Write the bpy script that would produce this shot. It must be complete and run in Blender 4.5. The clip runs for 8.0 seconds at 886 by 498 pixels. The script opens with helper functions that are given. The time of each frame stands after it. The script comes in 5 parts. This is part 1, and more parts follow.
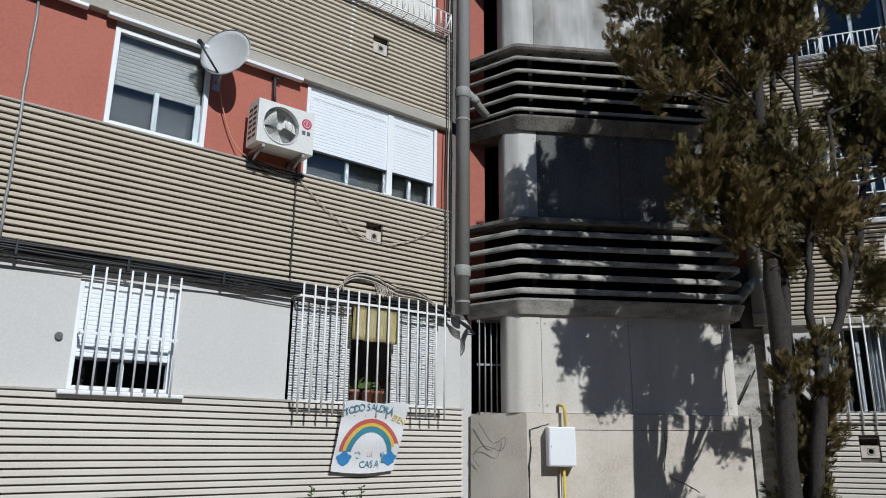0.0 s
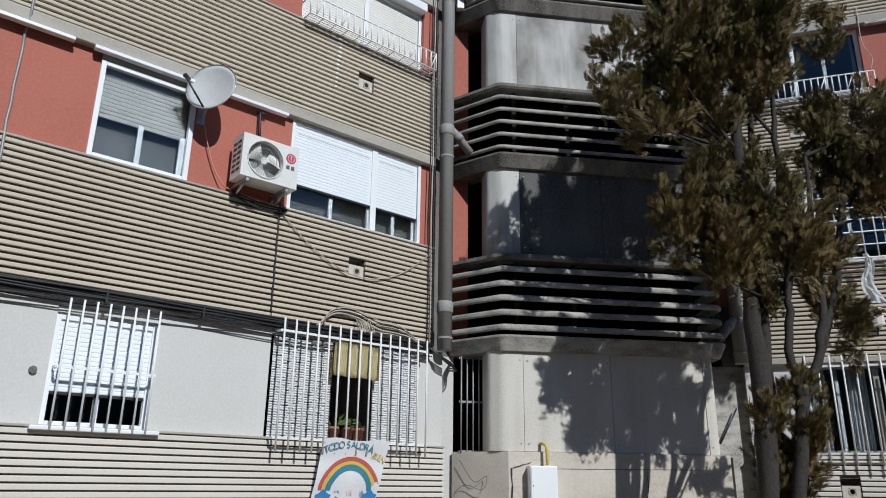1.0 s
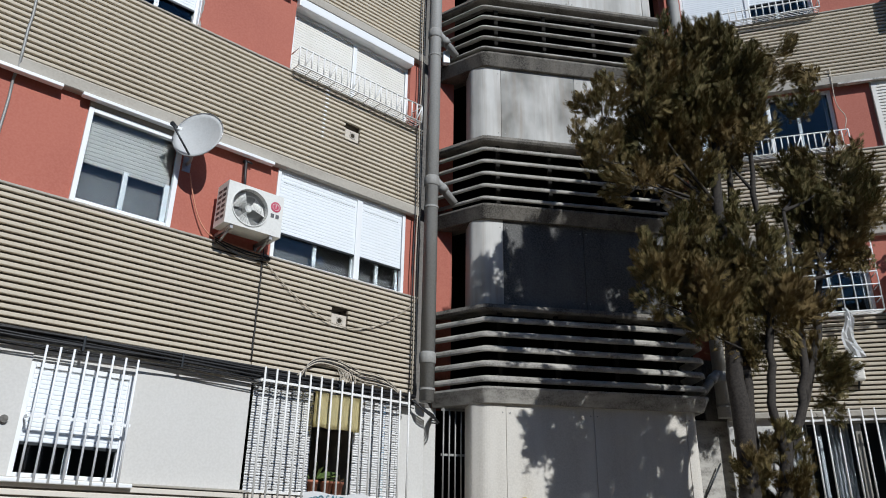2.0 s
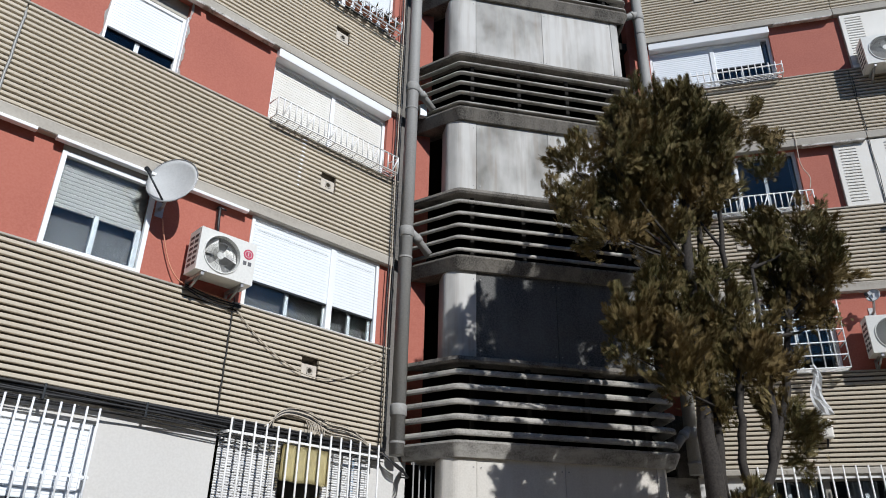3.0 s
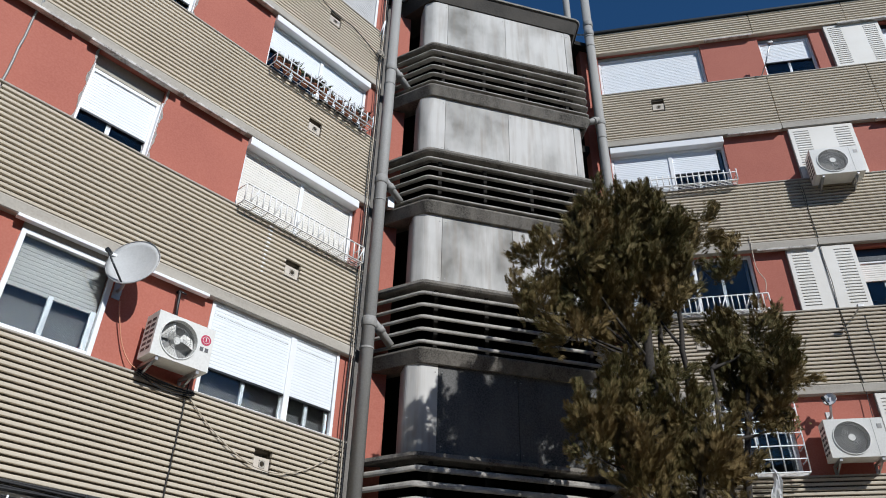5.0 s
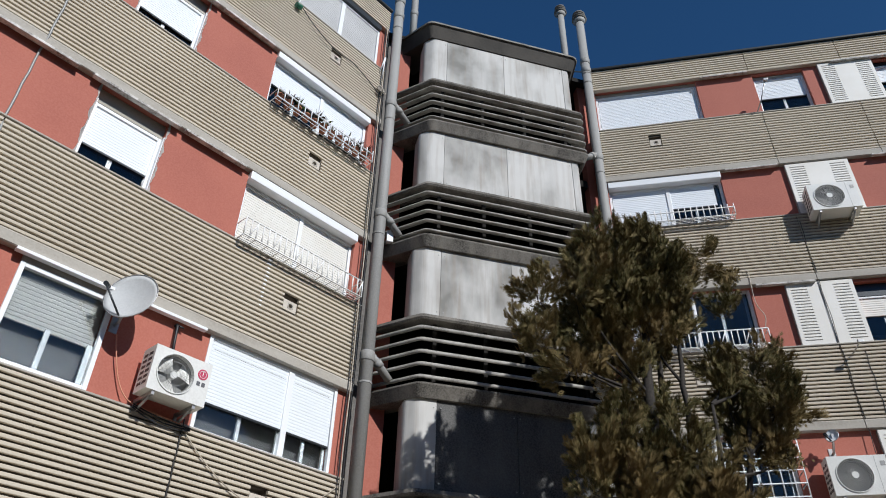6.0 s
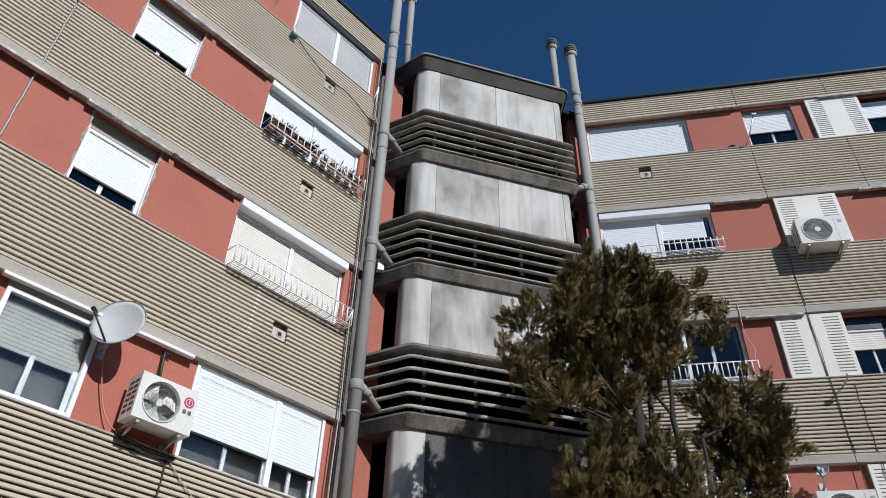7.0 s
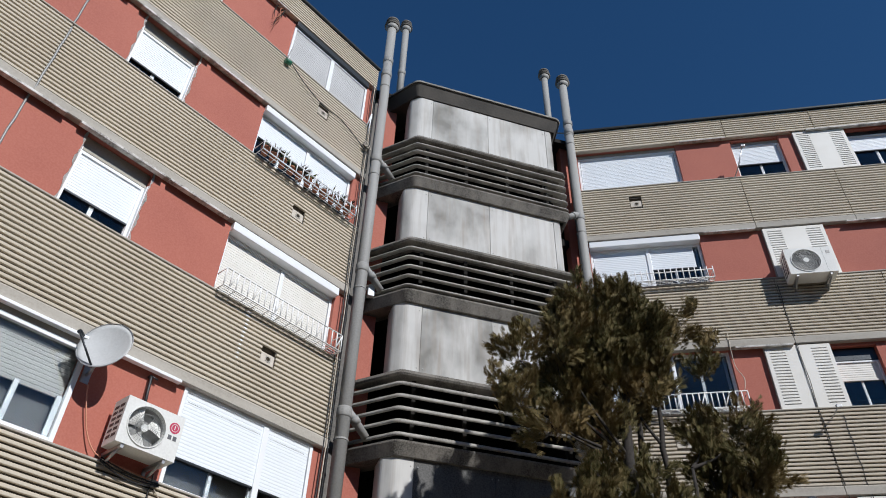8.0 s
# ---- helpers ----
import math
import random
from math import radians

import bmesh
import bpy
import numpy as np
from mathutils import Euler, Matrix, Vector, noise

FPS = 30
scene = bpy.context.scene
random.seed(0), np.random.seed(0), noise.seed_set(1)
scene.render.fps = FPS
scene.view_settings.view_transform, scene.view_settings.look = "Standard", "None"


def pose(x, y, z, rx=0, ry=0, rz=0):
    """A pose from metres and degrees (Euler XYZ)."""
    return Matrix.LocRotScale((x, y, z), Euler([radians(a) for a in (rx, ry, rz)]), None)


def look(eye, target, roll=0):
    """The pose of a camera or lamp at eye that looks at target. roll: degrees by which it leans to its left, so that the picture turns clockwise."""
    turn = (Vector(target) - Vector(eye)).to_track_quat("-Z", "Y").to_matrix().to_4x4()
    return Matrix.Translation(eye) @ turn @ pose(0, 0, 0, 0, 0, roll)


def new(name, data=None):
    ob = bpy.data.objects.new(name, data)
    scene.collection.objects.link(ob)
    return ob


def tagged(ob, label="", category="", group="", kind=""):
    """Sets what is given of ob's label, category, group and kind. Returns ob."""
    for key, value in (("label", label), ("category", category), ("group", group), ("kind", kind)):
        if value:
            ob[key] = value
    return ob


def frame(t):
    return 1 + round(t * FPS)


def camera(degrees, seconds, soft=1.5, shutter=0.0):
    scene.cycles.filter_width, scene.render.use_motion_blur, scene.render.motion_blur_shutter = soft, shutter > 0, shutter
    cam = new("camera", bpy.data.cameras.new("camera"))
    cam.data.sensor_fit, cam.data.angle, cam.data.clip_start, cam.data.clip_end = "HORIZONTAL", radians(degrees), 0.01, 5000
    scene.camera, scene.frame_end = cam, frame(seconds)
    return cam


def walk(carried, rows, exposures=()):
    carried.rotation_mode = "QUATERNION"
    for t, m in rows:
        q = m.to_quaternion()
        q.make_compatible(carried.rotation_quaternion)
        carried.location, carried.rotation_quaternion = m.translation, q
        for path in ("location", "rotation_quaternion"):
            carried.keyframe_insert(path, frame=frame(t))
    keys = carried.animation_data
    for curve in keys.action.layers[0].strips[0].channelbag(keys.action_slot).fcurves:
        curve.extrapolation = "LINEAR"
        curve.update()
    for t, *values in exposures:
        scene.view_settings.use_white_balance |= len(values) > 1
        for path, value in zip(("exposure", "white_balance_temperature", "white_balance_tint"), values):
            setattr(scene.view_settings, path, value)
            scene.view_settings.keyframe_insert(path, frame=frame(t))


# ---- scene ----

# ---------------- camera and walk ----------------
cam = camera(62.6, 8.0, soft=1.0)
PATH = [
    (0.0, -7.18, 14.98, -0.55), (0.5, -7.80, 16.13, -0.63), (1.0, -8.63, 17.81, -0.72),
    (1.5, -9.16, 19.76, -0.81), (3.0, -12.38, 25.80, -1.04), (3.5, -13.45, 27.82, -1.10),
    (4.0, -14.93, 29.78, -1.15), (4.5, -15.44, 31.46, -1.22), (5.0, -15.75, 33.07, -1.28),
    (6.5, -16.18, 36.92, -1.37), (7.0, -16.85, 38.06, -1.41), (7.5, -17.38, 39.16, -1.45),
    (8.0, -17.84, 40.17, -1.49)]
walk(cam, [(t, pose(0, 0, 1.6, 90 + p, r, y)) for t, y, p, r in PATH],
     exposures=[(0.0, -0.48, 6180, 7), (1.5, -0.43, 6220, 7), (3.0, -0.20, 6380, 9), (5.0, -0.23, 6400, 9), (8.0, -0.26, 6420, 10)])

# ---------------- world and sun ----------------
SUN_AZ, SUN_EL = 22.5, 36.0     # degrees to the right of straight behind, and above the horizon
to_sun = Vector((math.sin(radians(SUN_AZ)) * math.cos(radians(SUN_EL)),
                 -math.cos(radians(SUN_AZ)) * math.cos(radians(SUN_EL)), math.sin(radians(SUN_EL))))
world = bpy.data.worlds.new("sky")
scene.world = world
world.use_nodes = True
wn = world.node_tree
sky = wn.nodes.new("ShaderNodeTexSky")
sky.sky_type, sky.sun_disc = "NISHITA", False
sky.sun_elevation, sky.sun_rotation = radians(SUN_EL), math.atan2(to_sun.x, to_sun.y)
sky.air_density, sky.dust_density, sky.ozone_density = 1.0, 0.0, 6.0
deep = wn.nodes.new("ShaderNodeHueSaturation")
deep.inputs["Saturation"].default_value = 1.16
wn.links.new(sky.outputs[0], deep.inputs["Color"])
wn.links.new(deep.outputs[0], wn.nodes["Background"].inputs[0])
wn.nodes["Background"].inputs[1].default_value = 0.083
sun_data = bpy.data.lights.new("sun", "SUN")
sun_data.energy, sun_data.angle, sun_data.color = 5.0, radians(0.53), (1.0, 0.99, 0.975)
sun = new("sun", sun_data)
sun.matrix_world = look(to_sun * 60, (0, 0, 0))

# ---------------- materials ----------------


def node_mat(name, rough=0.6, metal=0.0):
    m = bpy.data.materials.new(name)
    m.use_nodes = True
    nt = m.node_tree
    b = nt.nodes["Principled BSDF"]
    b.inputs["Roughness"].default_value, b.inputs["Metallic"].default_value = rough, metal
    return m, nt, b


def coords(nt, stretch=(1, 1, 1)):
    tc = nt.nodes.new("ShaderNodeTexCoord")
    mp = nt.nodes.new("ShaderNodeMapping")
    mp.inputs["Scale"].default_value = stretch
    nt.links.new(tc.outputs["Object"], mp.inputs[0])
    return mp.outputs[0]


def noise_tex(nt, vec, scale, detail=4, lo=0.35, hi=0.65):
    n = nt.nodes.new("ShaderNodeTexNoise")
    n.inputs["Scale"].default_value, n.inputs["Detail"].default_value = scale, detail
    nt.links.new(vec, n.inputs["Vector"])
    r = nt.nodes.new("ShaderNodeMapRange")
    r.inputs["From Min"].default_value, r.inputs["From Max"].default_value = lo, hi
    nt.links.new(n.outputs[0], r.inputs[0])
    return r.outputs[0]


def mixed(nt, fac, a, b):
    mx = nt.nodes.new("ShaderNodeMix")
    mx.data_type = "RGBA"
    nt.links.new(fac, mx.inputs[0])
    for i, c in ((6, a), (7, b)):
        if isinstance(c, tuple):
            mx.inputs[i].default_value = (*c, 1)
        else:
            nt.links.new(c, mx.inputs[i])
    return mx.outputs[2]


def scaled(nt, fac, k):
    mt = nt.nodes.new("ShaderNodeMath")
    mt.operation = "MULTIPLY"
    nt.links.new(fac, mt.inputs[0])
    mt.inputs[1].default_value = k
    return mt.outputs[0]


def surface(name, base, dark=None, light=None, rough=0.7, metal=0.0, big=0.8, fine=40.0, amount=0.5, grain=0.5, stretch=(1, 1, 1),
            bump=0.15, bump_scale=120.0, random_tint=0.0):
    """Base colour with large stains towards dark, fine grain towards light, and a fine relief."""
    m, nt, b = node_mat(name, rough, metal)
    dark = dark or tuple(c * 0.75 for c in base)
    light = light or tuple(min(1, c * 1.12) for c in base)
    v = coords(nt, stretch)
    c = mixed(nt, scaled(nt, noise_tex(nt, v, big, 5), amount), base, dark)
    c = mixed(nt, scaled(nt, noise_tex(nt, coords(nt), fine, 3), grain), c, light)
    if random_tint:
        oi = nt.nodes.new("ShaderNodeObjectInfo")
        c = mixed(nt, scaled(nt, oi.outputs["Random"], random_tint), c, dark)
    nt.links.new(c, b.inputs["Base Color"])
    bp = nt.nodes.new("ShaderNodeBump")
    bp.inputs["Strength"].default_value, bp.inputs["Distance"].default_value = bump, 0.004
    n = nt.nodes.new("ShaderNodeTexNoise")
    n.inputs["Scale"].default_value, n.inputs["Detail"].default_value = bump_scale, 4
    nt.links.new(coords(nt), n.inputs["Vector"])
    nt.links.new(n.outputs[0], bp.inputs["Height"])
    nt.links.new(bp.outputs[0], b.inputs["Normal"])
    return m


def matt(m, level):
    m.node_tree.nodes["Principled BSDF"].inputs["Specular IOR Level"].default_value = level
    return m


def glass_mat(name, tint):
    m, nt, b = node_mat(name, 0.02)
    b.inputs["Base Color"].default_value = (*tint, 1)
    b.inputs["Transmission Weight"].default_value = 1.0
    b.inputs["IOR"].default_value = 1.5
    return m


def leaf_mat(name, a, b_, c_):
    m, nt, b = node_mat(name, 0.7)
    b.inputs["Specular IOR Level"].default_value = 0.15
    g = nt.nodes.new("ShaderNodeNewGeometry")
    ramp = nt.nodes.new("ShaderNodeValToRGB")
    ramp.color_ramp.elements[0].color, ramp.color_ramp.elements[1].color = (*a, 1), (*c_, 1)
    e = ramp.color_ramp.elements.new(0.55)
    e.color = (*b_, 1)
    nt.links.new(g.outputs["Random Per Island"], ramp.inputs[0])
    big = noise_tex(nt, coords(nt), 1.3, 3, 0.4, 0.65)
    brown = tuple(x * f for x, f in zip(c_, (1.1, 0.92, 0.8)))
    nt.links.new(mixed(nt, scaled(nt, big, 0.6), ramp.outputs[0], brown), b.inputs["Base Color"])
    return m


RIB = surface("ribbed_concrete", (0.57, 0.505, 0.405), (0.44, 0.38, 0.295), (0.63, 0.565, 0.465), 0.85, big=0.9, amount=0.6, bump=0.25)
RIB_PALE = surface("pale_ribbed_concrete", (0.66, 0.615, 0.55), (0.52, 0.47, 0.41), (0.72, 0.67, 0.61), 0.85, big=0.9, amount=0.6, bump=0.25)
# Groove colours, darker than the ribs so that they carry the shade between them.
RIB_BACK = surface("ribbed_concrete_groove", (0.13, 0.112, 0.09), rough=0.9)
GROOVE = matt(surface("groove_shade", (0.085, 0.074, 0.060), (0.045, 0.039, 0.032), (0.115, 0.10, 0.083), 0.95, big=0.9, amount=0.7), 0.1)
LEDGE = surface("ledge_concrete", (0.43, 0.40, 0.35), (0.29, 0.26, 0.22), rough=0.85, big=1.5, amount=0.7, stretch=(0.6, 1, 3))
RED = surface("red_painted_render", (0.43, 0.135, 0.094), (0.355, 0.105, 0.075), (0.48, 0.175, 0.128), 0.85, big=0.8, amount=0.8)
PLASTER = surface("pale_grey_plaster", (0.60, 0.59, 0.57), (0.52, 0.50, 0.47), rough=0.8, big=0.7, amount=0.5, stretch=(1, 1, 0.5))
ROOM = surface("room_shade_grey", (0.16, 0.15, 0.14), rough=0.9)
WHITE = surface("white_lacquer", (0.84, 0.86, 0.88), (0.77, 0.78, 0.80), grain=0.1, rough=0.4, big=3, amount=0.4, bump=0.04)
BLIND = surface("white_pvc_slats", (0.82, 0.86, 0.90), (0.76, 0.80, 0.84), grain=0.1, rough=0.45, big=2, amount=0.4, bump=0.03)
CREAM = surface("cream_pvc_slats", (0.78, 0.76, 0.71), (0.68, 0.65, 0.58), grain=0.1, rough=0.5, big=2, amount=0.5, bump=0.03)
TAUPE = surface("taupe_slats", (0.27, 0.255, 0.225), rough=0.6, big=2)
GREYBLIND = surface("grey_screen", (0.50, 0.50, 0.50), rough=0.7, big=2)
GLASS = glass_mat("window_glass", (0.62, 0.68, 0.72))
DARKMETAL = surface("dark_aluminium", (0.05, 0.055, 0.06), rough=0.4, metal=0.6)
STEEL = surface("galvanised_steel", (0.45, 0.45, 0.45), (0.30, 0.29, 0.28), rough=0.45, metal=0.8, big=5)
BARS = surface("white_painted_bars", (0.78, 0.78, 0.77), (0.50, 0.44, 0.37), rough=0.5, big=6, amount=0.3, bump=0.05)
PEEL = surface("peeling_white_paint", (0.68, 0.66, 0.62), (0.13, 0.11, 0.09), (0.74, 0.72, 0.68), 0.7, big=7.0, amount=1.0, stretch=(1, 1, 2))
PIPE = surface("grey_pipe", (0.30, 0.295, 0.28), (0.21, 0.205, 0.195), (0.36, 0.355, 0.34), 0.65, big=2, amount=0.6, stretch=(3, 3, 0.5))
CABLE = surface("black_cable", (0.016, 0.016, 0.018), rough=0.5, big=8)
CABLE_PALE = surface("pale_cable", (0.50, 0.44, 0.36), rough=0.6, big=8)
ORANGE = surface("orange_cable", (0.62, 0.27, 0.17), rough=0.6, big=8)
DARK_CONCRETE = surface("dark_concrete", (0.19, 0.18, 0.165), (0.06, 0.057, 0.053), (0.25, 0.235, 0.22), 0.85, big=1.6, amount=0.8, stretch=(2.2, 2.2, 0.35))
TAR = surface("tarred_roof", (0.075, 0.066, 0.056), (0.022, 0.020, 0.018), (0.10, 0.09, 0.077), 0.85, big=1.5, amount=0.8)
BEAM = surface("dark_streaked_beam", (0.19, 0.172, 0.148), (0.035, 0.031, 0.026), (0.27, 0.25, 0.22), 0.9, big=1.4, amount=0.9, stretch=(3, 3, 0.8))
SLAT = surface("concrete_slat", (0.43, 0.41, 0.375), (0.12, 0.112, 0.10), rough=0.85, big=2.5, amount=0.85, stretch=(1.5, 1.5, 4))
BASE = surface("tower_base_render", (0.60, 0.545, 0.475), (0.42, 0.365, 0.295), rough=0.9, big=1.6, amount=0.8)
PANE_GREY = surface("pane_reflection_grey", (0.10, 0.098, 0.094), rough=0.9, big=5)
# Near-black colour stands in for shade inside the tower.
DIM = matt(surface("stairwell_shade", (0.032, 0.030, 0.028), rough=0.9), 0.05)
ACW = surface("ac_white_enamel", (0.74, 0.74, 0.71), (0.62, 0.61, 0.57), rough=0.35, big=4, amount=0.4, bump=0.02)
GRILLE = surface("grey_grille", (0.30, 0.30, 0.29), rough=0.5, metal=0.2)
DISH = surface("dish_grey", (0.52, 0.53, 0.53), (0.42, 0.43, 0.43), rough=0.5, big=4, amount=0.5)
LOGO = surface("logo_crimson", (0.52, 0.05, 0.11), rough=0.4)
INK = surface("grey_ink", (0.12, 0.12, 0.13), rough=0.5)
YELLOW = surface("yellow_paint", (0.62, 0.47, 0.06), (0.40, 0.25, 0.06), rough=0.5, big=6)
BARK = surface("cypress_bark", (0.030, 0.025, 0.021), (0.015, 0.012, 0.010), (0.068, 0.057, 0.048), 0.9, big=3.0, amount=0.9, stretch=(6, 6, 0.7), bump=0.9, bump_scale=30)
LEAF = leaf_mat("cypress_leaf", (0.055, 0.056, 0.020), (0.120, 0.106, 0.040), (0.185, 0.140, 0.066))
SOIL = surface("dusty_soil", (0.12, 0.095, 0.068), (0.08, 0.075, 0.05), rough=0.95, big=0.4, amount=0.8, bump=0.5, bump_scale=20)
TERRACOTTA = surface("terracotta", (0.36, 0.14, 0.08), rough=0.8, big=6)


def stained_panel_mat(name, lo, hi, dark):
    """Pale fibre-cement board with grey vertical streaks."""
    m, nt, b = node_mat(name, 0.75)
    geo = nt.nodes.new("ShaderNodeNewGeometry")
    mp = nt.nodes.new("ShaderNodeMapping")
    mp.inputs["Scale"].default_value = (1.5, 1.5, 0.55)
    nt.links.new(geo.outputs["Position"], mp.inputs[0])
    c = mixed(nt, scaled(nt, noise_tex(nt, mp.outputs[0], 1.3, 6, lo, hi), 0.9), (0.55, 0.54, 0.515), dark)
    mp2 = nt.nodes.new("ShaderNodeMapping")
    mp2.inputs["Scale"].default_value = (6.5, 6.5, 0.45)
    nt.links.new(geo.outputs["Position"], mp2.inputs[0])
    c = mixed(nt, scaled(nt, noise_tex(nt, mp2.outputs[0], 1.5, 4, 0.48, 0.74), 0.5), c, (0.25, 0.195, 0.145))
    c = mixed(nt, scaled(nt, noise_tex(nt, coords(nt), 1.1, 3, 0.45, 0.6), 0.4), c, (0.60, 0.59, 0.57))
    nt.links.new(c, b.inputs["Base Color"])
    return m


PANEL = stained_panel_mat("stained_panel", 0.32, 0.62, (0.16, 0.155, 0.138))
# Burnt boards, darkened further so the colour also holds the tree's shade.
PANEL_DARK = surface("burnt_shaded_panel", (0.13, 0.128, 0.124), (0.028, 0.028, 0.028), (0.19, 0.187, 0.18), 0.85, big=0.9, amount=0.95, stretch=(1.6, 1.6, 0.6))
PANEL_PALE = stained_panel_mat("pale_stained_panel", 0.44, 0.72, (0.27, 0.26, 0.24))
PANEL_CLEAN = surface("pale_panel", (0.62, 0.59, 0.54), (0.45, 0.41, 0.355), rough=0.8, big=1.3, amount=0.7, stretch=(2, 2, 0.4))

# ---------------- mesh helpers ----------------


def box(bm, x0, x1, y0, y1, z0, z1, bevel=0.0):
    vs = [bm.verts.new(p) for p in ((x0, y0, z0), (x1, y0, z0), (x1, y1, z0), (x0, y1, z0),
                                    (x0, y0, z1), (x1, y0, z1), (x1, y1, z1), (x0, y1, z1))]
    fs = [bm.faces.new([vs[i] for i in q]) for q in
          ((0, 3, 2, 1), (4, 5, 6, 7), (0, 1, 5, 4), (1, 2, 6, 5), (2, 3, 7, 6), (3, 0, 4, 7))]
    if bevel:
        es = list({e for f in fs for e in f.edges})
        bmesh.ops.bevel(bm, geom=es, offset=bevel, segments=2, affect="EDGES", profile=0.5)
    return bm


def prism(bm, profile, x0, x1):
    """A profile of (y, z) carried along x, closed at both ends; counter-clockwise seen from +x."""
    a = [bm.verts.new((x0, y, z)) for y, z in profile]
    b = [bm.verts.new((x1, y, z)) for y, z in profile]
    n = len(profile)
    for i in range(n):
        j = (i + 1) % n
        bm.faces.new((a[i], a[j], b[j], b[i]))
    bm.faces.new(a[::-1])
    bm.faces.new(b)
    return bm


def extrude_plan(bm, plan, z0, z1):
    """A closed plan of (x, y), counter-clockwise from above, between two heights."""
    a = [bm.verts.new((x, y, z0)) for x, y in plan]
    b = [bm.verts.new((x, y, z1)) for x, y in plan]
    n = len(plan)
    for i in range(n):
        j = (i + 1) % n
        bm.faces.new((a[i], a[j], b[j], b[i]))
    bm.faces.new(a[::-1])
    bm.faces.new(b)
    return bm


def tube(bm, pts, r, seg=8, caps=True):
    """A round rod along the points; r a number or one for each point."""
    pts = [Vector(p) for p in pts]
    rs = r if isinstance(r, (list, tuple)) else [r] * len(pts)
    rings = []
    up = None
    for i, p in enumerate(pts):
        d = (pts[min(i + 1, len(pts) - 1)] - pts[max(i - 1, 0)]).normalized()
        if up is None:
            up = d.orthogonal().normalized()
        up = (up - d * up.dot(d)).normalized()
        side = d.cross(up)
        rings.append([bm.verts.new(p + rs[i] * (math.cos(a) * up + math.sin(a) * side))
                      for a in (2 * math.pi * k / seg for k in range(seg))])
    for A, B in zip(rings, rings[1:]):
        for k in range(seg):
            f = bm.faces.new((A[k], A[(k + 1) % seg], B[(k + 1) % seg], B[k]))
            f.smooth = True
    if caps:
        bm.faces.new(rings[0][::-1])
        bm.faces.new(rings[-1])
    return bm


def disc_ring(bm, c, axis, r0, r1, thick, seg=24):
    """A flat ring round c whose axis is a unit vector; r0 may be 0."""
    axis = Vector(axis)
    u = axis.orthogonal().normalized()
    w = axis.cross(u)
    c = Vector(c)

    def circle(r, h):
        return [bm.verts.new(c + axis * h + r * (math.cos(2 * math.pi * k / seg) * u + math.sin(2 * math.pi * k / seg) * w)) for k in range(seg)]
    o0, o1 = circle(r1, 0), circle(r1, thick)
    if r0 <= 0:
        bm.faces.new(o0[::-1]), bm.faces.new(o1)
    else:
        i0, i1 = circle(r0, 0), circle(r0, thick)
    for k in range(seg):
        j = (k + 1) % seg
        bm.faces.new((o0[k], o0[j], o1[j], o1[k]))
        if r0 > 0:
            bm.faces.new((i0[j], i0[k], i1[k], i1[j]))
            bm.faces.new((o1[k], o1[j], i1[j], i1[k]))
            bm.faces.new((o0[j], o0[k], i0[k], i0[j]))
    return bm


def to_mesh(name, bm, material):
    me = bpy.data.meshes.new(name)
    bmesh.ops.recalc_face_normals(bm, faces=bm.faces[:])
    bm.to_mesh(me)
    bm.free()
    me.materials.append(material)
    return me


def part(name, bm, material, parent, label=""):
    ob = new(name, to_mesh(name, bm, material))
    ob.parent = parent
    return tagged(ob, label)


def solid(name, bm, material, m=None, label="", category="", kind="", group=""):
    ob = new(name, to_mesh(name, bm, material))
    if m is not None:
        ob.matrix_world = m
    return tagged(ob, label, category, group, kind)


def thing(name, m, label="", category="", kind="", group=""):
    ob = new(name)
    ob.empty_display_size = 0.1
    ob.matrix_world = m
    return tagged(ob, label, category, group, kind)


def B():
    return bmesh.new()


def sag(p0, p1, drop, n=10):
    """Points of a cable that hangs between two places."""
    p0, p1 = Vector(p0), Vector(p1)
    return [p0.lerp(p1, i / n) - Vector((0, 0, drop * 4 * (i / n) * (1 - i / n))) for i in range(n + 1)]


# ---------------- plan ----------------
def facade(angle, dist):
    """x along the wall to the right, y into it, z up; y = 0 is the face of the ribbed bands."""
    a = radians(angle)
    m = Matrix(((math.cos(a), -math.sin(a), 0, -math.sin(a) * dist), (math.sin(a), math.cos(a), 0, math.cos(a) * dist),
                (0, 0, 1, 0), (0, 0, 0, 1)))
    return m


LEFT = facade(31.6, 7.77) @ Matrix.Translation((0.33, 0, 0))
RIGHT = facade(-26.8, 11.88) @ Matrix.Translation((-0.27, 0, 0))
STOREY = 2.77


def sill(k):
    return 2.05 + STOREY * k


def lintel(k):
    return 3.34 + STOREY * k


ROOF_Z = 15.12
WALL_Y = 0.08      # the painted wall lies this far behind the ribs

# ---------------- ground ----------------
bm = B()
n_g = 24
ring_r = [0, 3, 6, 9, 12, 16, 24, 60, 200, 900]
rings = [[bm.verts.new((3 + r * math.cos(2 * math.pi * k / n_g), 6 + r * math.sin(2 * math.pi * k / n_g), 0)) for k in range(n_g)] for r in ring_r[1:]]
mid = bm.verts.new((3, 6, 0))
for k in range(n_g):
    bm.faces.new((mid, rings[0][k], rings[0][(k + 1) % n_g]))
    for a_, b_ in zip(rings, rings[1:]):
        bm.faces.new((a_[k], b_[k], b_[(k + 1) % n_g], a_[(k + 1) % n_g]))
solid("ground", bm, SOIL, label="dusty bare soil of the courtyard", category="ground", kind="structure")

